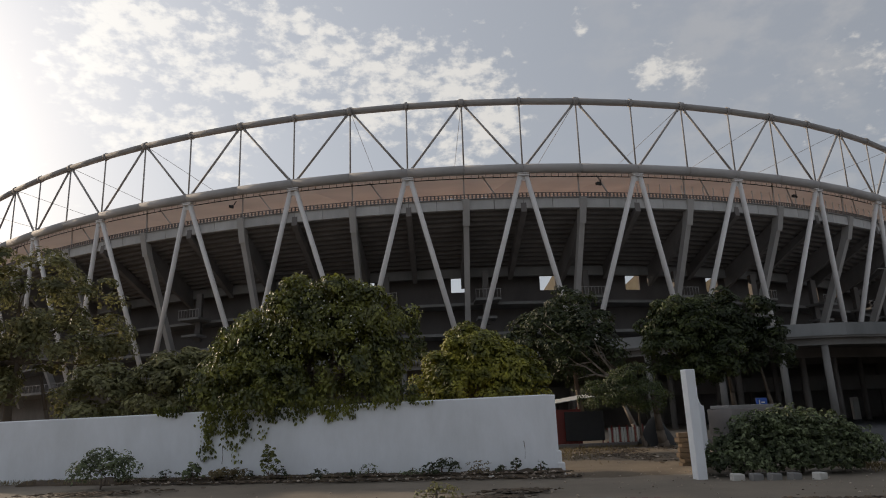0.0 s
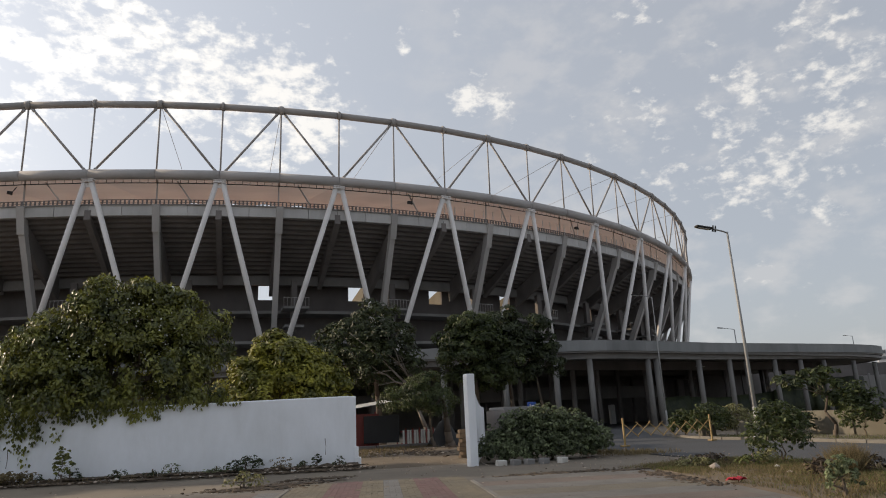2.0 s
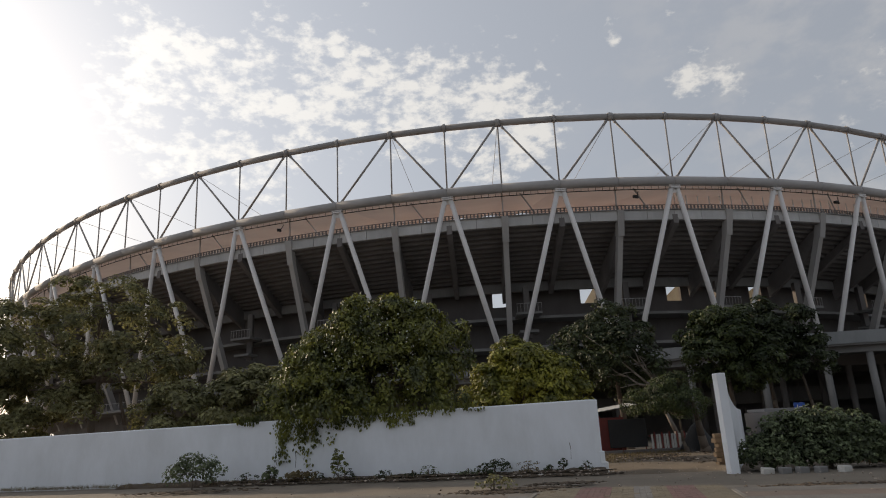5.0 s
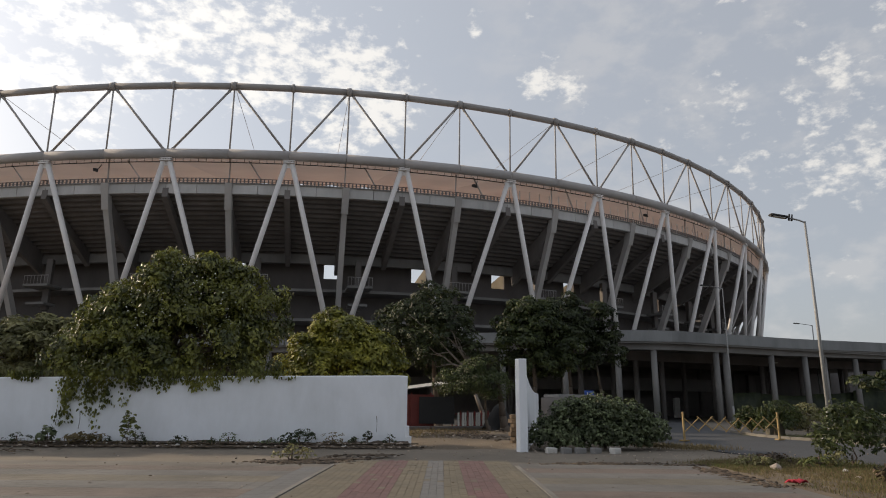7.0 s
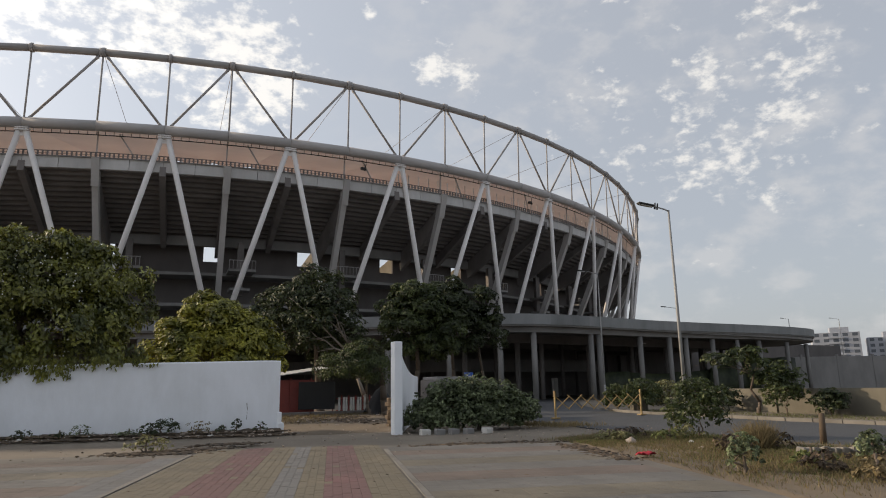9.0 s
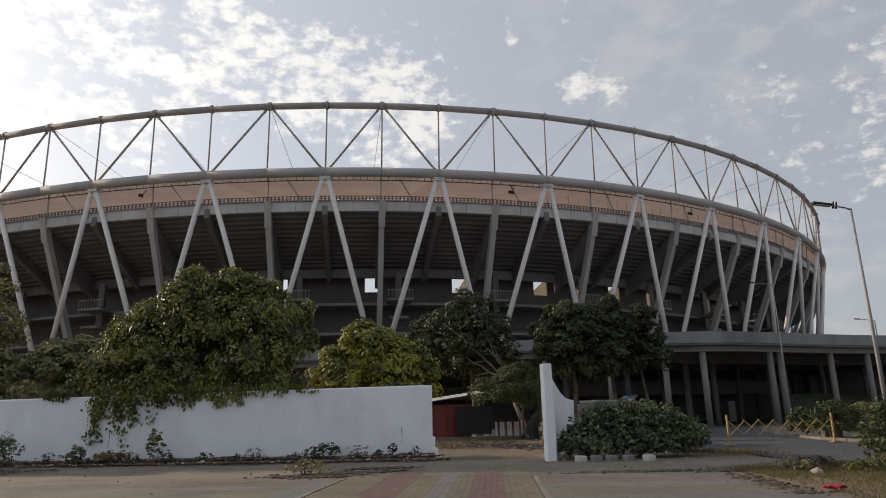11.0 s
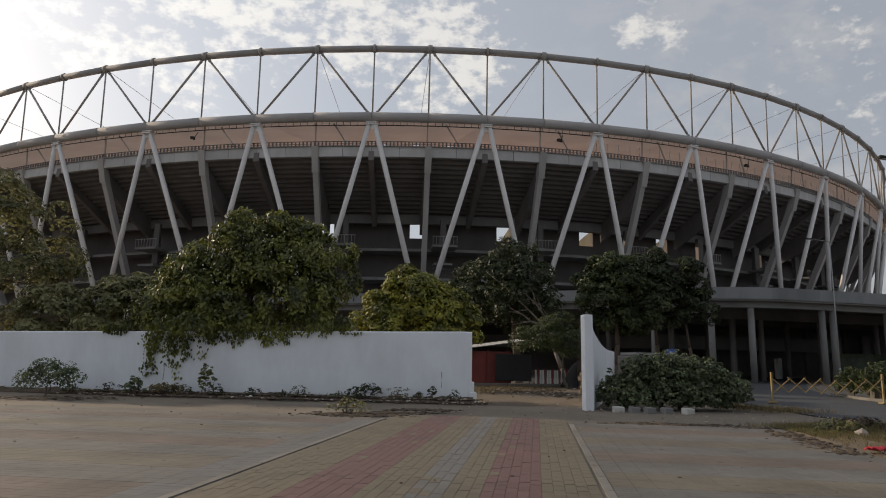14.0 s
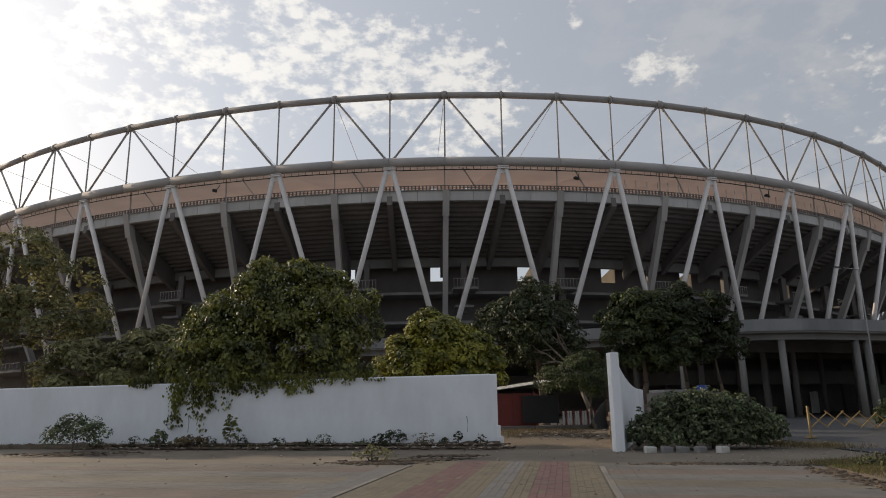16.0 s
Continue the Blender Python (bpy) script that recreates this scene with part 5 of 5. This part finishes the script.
bm = bmesh.new()
gx, gy = 46, 34
gv = []
for j in range(gy + 1):
    y = 3.0 + 16.2 * j / gy
    x0 = float(np.interp(y, [9.2, 11.7, 14.3, 16.4, 18.0, 19.2], [6.3, 7.1, 7.9, 8.4, 8.9, 10.5]))
    x1 = float(np.interp(y, [3, 15, 17.5, 19.2], [13.1, 12.8, 12.4, 12.2]))
    gv.append([bm.verts.new((x0 + (x1 - x0) * i / gx, y + .1 * math.sin(i), -.02 + (.0 if i in (0, gx) or j in (0, gy) else .03 + .05 * noise.noise(Vector((i * .55, j * .6, 7.0)))))) for i in range(gx + 1)])
for a, b in zip(gv, gv[1:]):
    for i in range(gx):
        bm.faces.new((a[i], a[i + 1], b[i + 1], b[i])).smooth = True
tagged(part("verge_soil", bm, "dirt"), "uneven dry brown verge beside the paving", "ground", kind="structure")
# brown earth of the track through the gateway
bm = bmesh.new()
gv = [[bm.verts.new((3.9 + 6.6 * i / 16 + .12 * (j - 7) * .3, 24.1 + 14.7 * j / 14, -.03 + (-.06 if i in (0, 16) or j in (0, 14) else .03 + .05 * noise.noise(Vector((i * .7, j * .8, 2.5)))))) for i in range(17)] for j in range(15)]
for a, b in zip(gv, gv[1:]):
    for i in range(16):
        bm.faces.new((a[i], a[i + 1], b[i + 1], b[i])).smooth = True
tagged(part("track_soil", bm, "dirt"), "brown trodden earth of the track through the gateway", "ground", kind="structure")
VERGE = [(9.6, 16.8, .6, .7), (10.4, 14.6, .9, .8), (9.4, 13.2, .8, .9), (11.2, 16.6, .5, .8), (11.3, 18.4, .4, .5), (8.9, 11.4, .8, .8), (11.3, 12.0, .7, 1.2), (10.2, 9.5, 1.1, 1.2), (11.3, 6.5, .8, 1.5), (10.2, 18.3, .6, .3)]
blades("dry_grass", VERGE, 60000, .10, "grass_dry", "dry straw-coloured grass on the verge", 71, .55)
blades("green_grass", [(v[0], v[1], v[2], v[3] * .7) for v in VERGE] + [(9.4, 17.4, .5, .3), (11.2, 16.4, .5, .4), (11.4, 18.7, .5, .3), (11, 13.6, .7, .4), (12.0, 17.2, .4, .5), (22.4, 30, 1.0, 1.2), (22.6, 25, .9, 2.2), (22.4, 20, .9, 2.5), (22.6, 14, .9, 2.5)], 30000, .10, "grass_green", "rough green grass along the verge", 72, .55)
blades("tall_dry_grass", [(10.75, 14.3, .12, .10), (10.95, 14.35, .10, .10), (10.6, 14.2, .10, .10)], 1900, .52, "grass_dry", "tall dry grass on the verge", 73, .6)
blades("wall_grass", [(-2 - i * 1.6, wall_y(-2 - i * 1.6) - .5, .9, .15) for i in range(12)], 2600, .16, "grass_dry", "dry grass tufts along the wall foot", 74, 1.0)
blades("shrub_grass", [(11.6, 24.4, .5, .5), (12.2, 23.2, .5, .4), (9.5, 38.3, 2.0, .4), (6.4, 36.5, 1.4, 1.2), (4.6, 33.0, 1.0, 1.5)], 4200, .16, "grass_dry", "dry grass about the gateway", 75, 1.0)


def scatter(name, spots, n, size, mat, label, seed, flat=.4, kind="stuff", category="litter"):
    """Loose pieces with uneven shapes, all in one mesh."""
    rng = np.random.default_rng(seed)
    base = bmesh.new()
    bmesh.ops.create_icosphere(base, subdivisions=1, radius=1)
    bv = np.array([v.co for v in base.verts])
    bf = np.array([[v.index for v in f.verts] for f in base.faces])
    base.free()
    s = np.array(spots)[rng.integers(0, len(spots), n)]
    P, F = [], []
    for i in range(n):
        sc = size * (.35 + 1.3 * rng.random() ** 2.2) * np.array([1, .6 + .5 * rng.random(), flat * (.6 + .8 * rng.random())])
        a = rng.random() * 6.28
        q = bv * (1 + rng.normal(0, .16, (len(bv), 1))) * sc
        q = np.stack([q[:, 0] * math.cos(a) - q[:, 1] * math.sin(a), q[:, 0] * math.sin(a) + q[:, 1] * math.cos(a), q[:, 2]], 1)
        P.append(q + [s[i, 0] + rng.normal() * s[i, 2], s[i, 1] + rng.normal() * s[i, 3], sc[2] * .4 + (s[i, 4] if len(s[i]) > 4 else 0)])
        F.append(bf + i * len(bv))
    me = bpy.data.meshes.new(name)
    me.from_pydata(np.concatenate(P).tolist(), [], np.concatenate(F).tolist())
    me.materials.append(M[mat])
    return tagged(part(name, me, mat), label, category, kind=kind)


foot = [(3.3 - i * .55, wall_y(3.3 - i * .55) - .42, .3, .16, .06) for i in range(24)] + [(3.3 - i * .9, wall_y(3.3 - i * .9) - 1.0, .45, .3, 0) for i in range(14)]
scatter("rubble", foot, 750, .045, "rubble", "broken brick and plaster rubble along the wall foot", 81)
scatter("leaf_litter", foot + [(.3, 20.1, .45, .22, 0), (-.2, 20.4, .4, .2, 0), (.9, 20.8, .4, .2, 0), (1.7, 21.9, .4, .12, 0), (-9, 25.0, .9, .3, 0)] * 2, 8000, .06, "litter_leaf", "dark dead leaf litter along the wall foot", 82, .25)
bm = bmesh.new()
rows = []
for i in range(130):
    x = 3.6 - i * .13
    y = wall_y(x) - .12
    w = .75 + .45 * noise.noise(Vector((x * .8, 0, 3))) + .25 * noise.noise(Vector((x * 3.1, 2, 3)))
    sec = []
    for j in range(7):
        q = j / 6
        h = (.13 * q ** .7) * (.55 + .9 * abs(noise.noise(Vector((x * 1.3, q * 2, 5))))) + .05 * noise.noise(Vector((x * 5.1, q * 5, 8))) * (j > 0)
        sec.append((x, y - w * (1 - q), -.03 if j == 0 else max(-.02, h)))
    rows.append(sec + [(x, y, -.08), (x, y - w, -.08)])
loft(bm, rows)
for f in bm.faces:
    f.smooth = True
tagged(part("earth_bank", bm, "litter_leaf"), "low bank of dark earth at the wall foot", "earth", kind="structure")
scatter("edge_litter", [(8.3 - i * .5, 18.45 + .07 * i + (0 if i else -.4), .3, .12) for i in range(6)] + [(7.6 + .15 * i, 14.5 + .5 * i, .15, .25) for i in range(6)], 1500, .04, "litter_leaf", "dark litter along the paving edge", 86, .3)
scatter("plaster_crumbs", foot, 200, .035, "stone_white", "white plaster crumbs along the wall foot", 87, .5)
scatter("paving_grit", [(0, 16, 7, 3.5), (-8, 17, 6, 4), (4, 14, 3, 3)], 900, .02, "litter_leaf", "dark grit and dry leaves strewn over the paving", 88, .4)
scatter("pebbles", [(0, 20, 8, 3), (10, 15, 1.2, 2.5), (6, 24, 2, 3), (11, 20.5, 1.5, .8), (-8, 18, 5, 4)], 700, .022, "rubble", "scattered small stones and grit", 83, .5)
scatter("gateway_rubble", [(7.0, 30.5, .7, .8), (8.6, 36.5, .9, .8), (6.4, 33.0, .9, 1.2)], 70, .07, "rubble", "brown rubble and dry leaves beside the gateway", 84)
scatter("gateway_litter", [(7.4, 33.5, .9, 2.2), (8.8, 36.5, 1.2, .9)], 2200, .06, "litter_leaf", "dead leaves beside the gateway", 85, .25)
for i, (x, y, s, m, lab) in enumerate(((-3.4, 26.5, .17, "stone_white", "white broken stone at the wall foot"), (10.7, 16.0, .16, "stone_white", "pale stone on the dry verge"), (9.9, 14.9, .12, "rubble", "pale stone on the dry verge"),
                                       (9.6, 16.6, .1, "rubble", "pale stone on the dry verge"), (-.1, 20.9, .1, "litter_leaf", "dark clod on the paving"), (-2.6, 17.6, .06, "litter_leaf", "dark clod on the paving"))):
    ob = scatter("stone", [(0, 0, 0, 0)], 1, s * .8, m, lab, 90 + i, .8, kind="", category="stone")
    ob.location = (x, y, 0)
# ribbed grey-brown edge stones lying in a row on the verge
for i in range(9):
    bm = bmesh.new()
    box(bm, (0, 0, .05), (.34, .13, .12), 0, .03)
    ob = part("loose_brick", bm, "kerb")
    ob.matrix_basis = pose(10.6 + i * .13, 13.2 - i * .09, .02, 8, 6 * (i % 3), 60 + 5 * (i % 4))
    tagged(ob, "grey loose block lying in dry grass", "block", "loose blocks")
stump = thing("dead_stump", (12.7, 14.4, 0), 0, "dark charred stake in the verge", "stake")
bm = bmesh.new()
rod(bm, (0, 0, 0), (.05, 0, .62), .07, .055, 9)
rod(bm, (.02, 0, .35), (.16, .05, .5), .03, .02, 6)
part("shaft", bm, "litter_leaf", stump)
# red cloth dropped at the paving's edge
bm = bmesh.new()
gv = [[bm.verts.new((.5 * i / 9 - .25 + .02 * math.sin(j * 2.0), .26 * j / 5 - .13, .035 + .03 * math.sin(i * 1.1 + j) + .02 * noise.noise(Vector((i * .7, j * .9, 0))))) for j in range(6)] for i in range(10)]
for i in range(9):
    for j in range(5):
        bm.faces.new((gv[i][j], gv[i + 1][j], gv[i + 1][j + 1], gv[i][j + 1])).smooth = True
ob = tagged(part("red_cloth", bm, "red_cloth"), "crumpled red cloth dropped on the verge", "cloth")
ob.location, ob.scale = (8.05, 14.3, .05), (.65, .65, .8)
ob.modifiers.new("thickness", "SOLIDIFY").thickness = .01
# stack of weathered blocks beside the pier
for i in range(7):
    bm = bmesh.new()
    box(bm, (0, 0, .07), (.42, .3, .14), 0, .02)
    ob = part("stacked_slab", bm, "litter_leaf")
    ob.matrix_basis = pose(7.56 + .05 * math.sin(i * 2.1), 26.6, i * .145 - .05, 0, 0, 9 * math.sin(i * 1.7))
    tagged(ob, "weathered slab in a stack beside the gateway", "slab", "stacked slabs")

# ---------------------------------------------------------------- paved drive with coloured pavers
A = Vector((.236, .972))                        # along the drive
B = Vector((.972, -.236))                       # across it
O = Vector((1.02, 12.1))                        # on the drive's middle line
drive = thing("paved_drive", (O.x, O.y, 0), label="drive of red, tan and grey concrete pavers between pale kerb lines", category="drive", kind="structure")
PW, PL = .115, .23
meshes = {}
for m in ("paver_tan", "paver_red", "paver_grey"):
    bm = bmesh.new()
    box(bm, (0, 0, -.014), (PW - .002, PL - .002, .05), 0, .002)
    meshes[m] = smooth_mesh(bm, "paver", m)
turn = math.degrees(math.atan2(-A.x, A.y))
rest = {m: [] for m in meshes}
count = 0
rnd = random.Random(4)
cols = int(3.8 / PW)
for j in range(-32, int(11.5 / PL)):
    for i in range(cols):
        u = -1.9 + PW * (i + .5)
        w = -3.4 + PL * (j + .5 + (.5 if i % 2 else 0))
        m = "paver_grey" if 0 < u < .4 else ("paver_red" if -1.05 < u < -.35 or .8 < u < 1.33 else "paver_tan")
        if rnd.random() < .05:
            m = "paver_tan"
        p = B * u + A * w
        z = rnd.uniform(-.0015, .0015)
        if 0.0 < w < 2.15 and count < 300:
            ob = part("paver", meshes[m], m, drive)
            ob.matrix_basis = pose(p.x, p.y, z, rnd.uniform(-.2, .2), rnd.uniform(-.2, .2), turn)
            count += 1
        else:
            rest[m].append((p.x, p.y, z + .006))
for m, l in rest.items():
    me = paver_field("paver_field", l, (PW - .002) / 2, (PL - .002) / 2, A, m)
    tagged(part("paver_field", me, m, drive), kind="stuff")
for s in (-1, 1):
    for i in range(-9, 13):
        bm = bmesh.new()
        p0, p1 = B * (s * 1.98) + A * (-3.4 + i * .8), B * (s * 1.98) + A * (-3.4 + i * .8 + .785)
        beam(bm, (*p0, -.036), (*p1, -.036), .09, .10)
        part("edge_stone", bm, "kerb_line", drive)
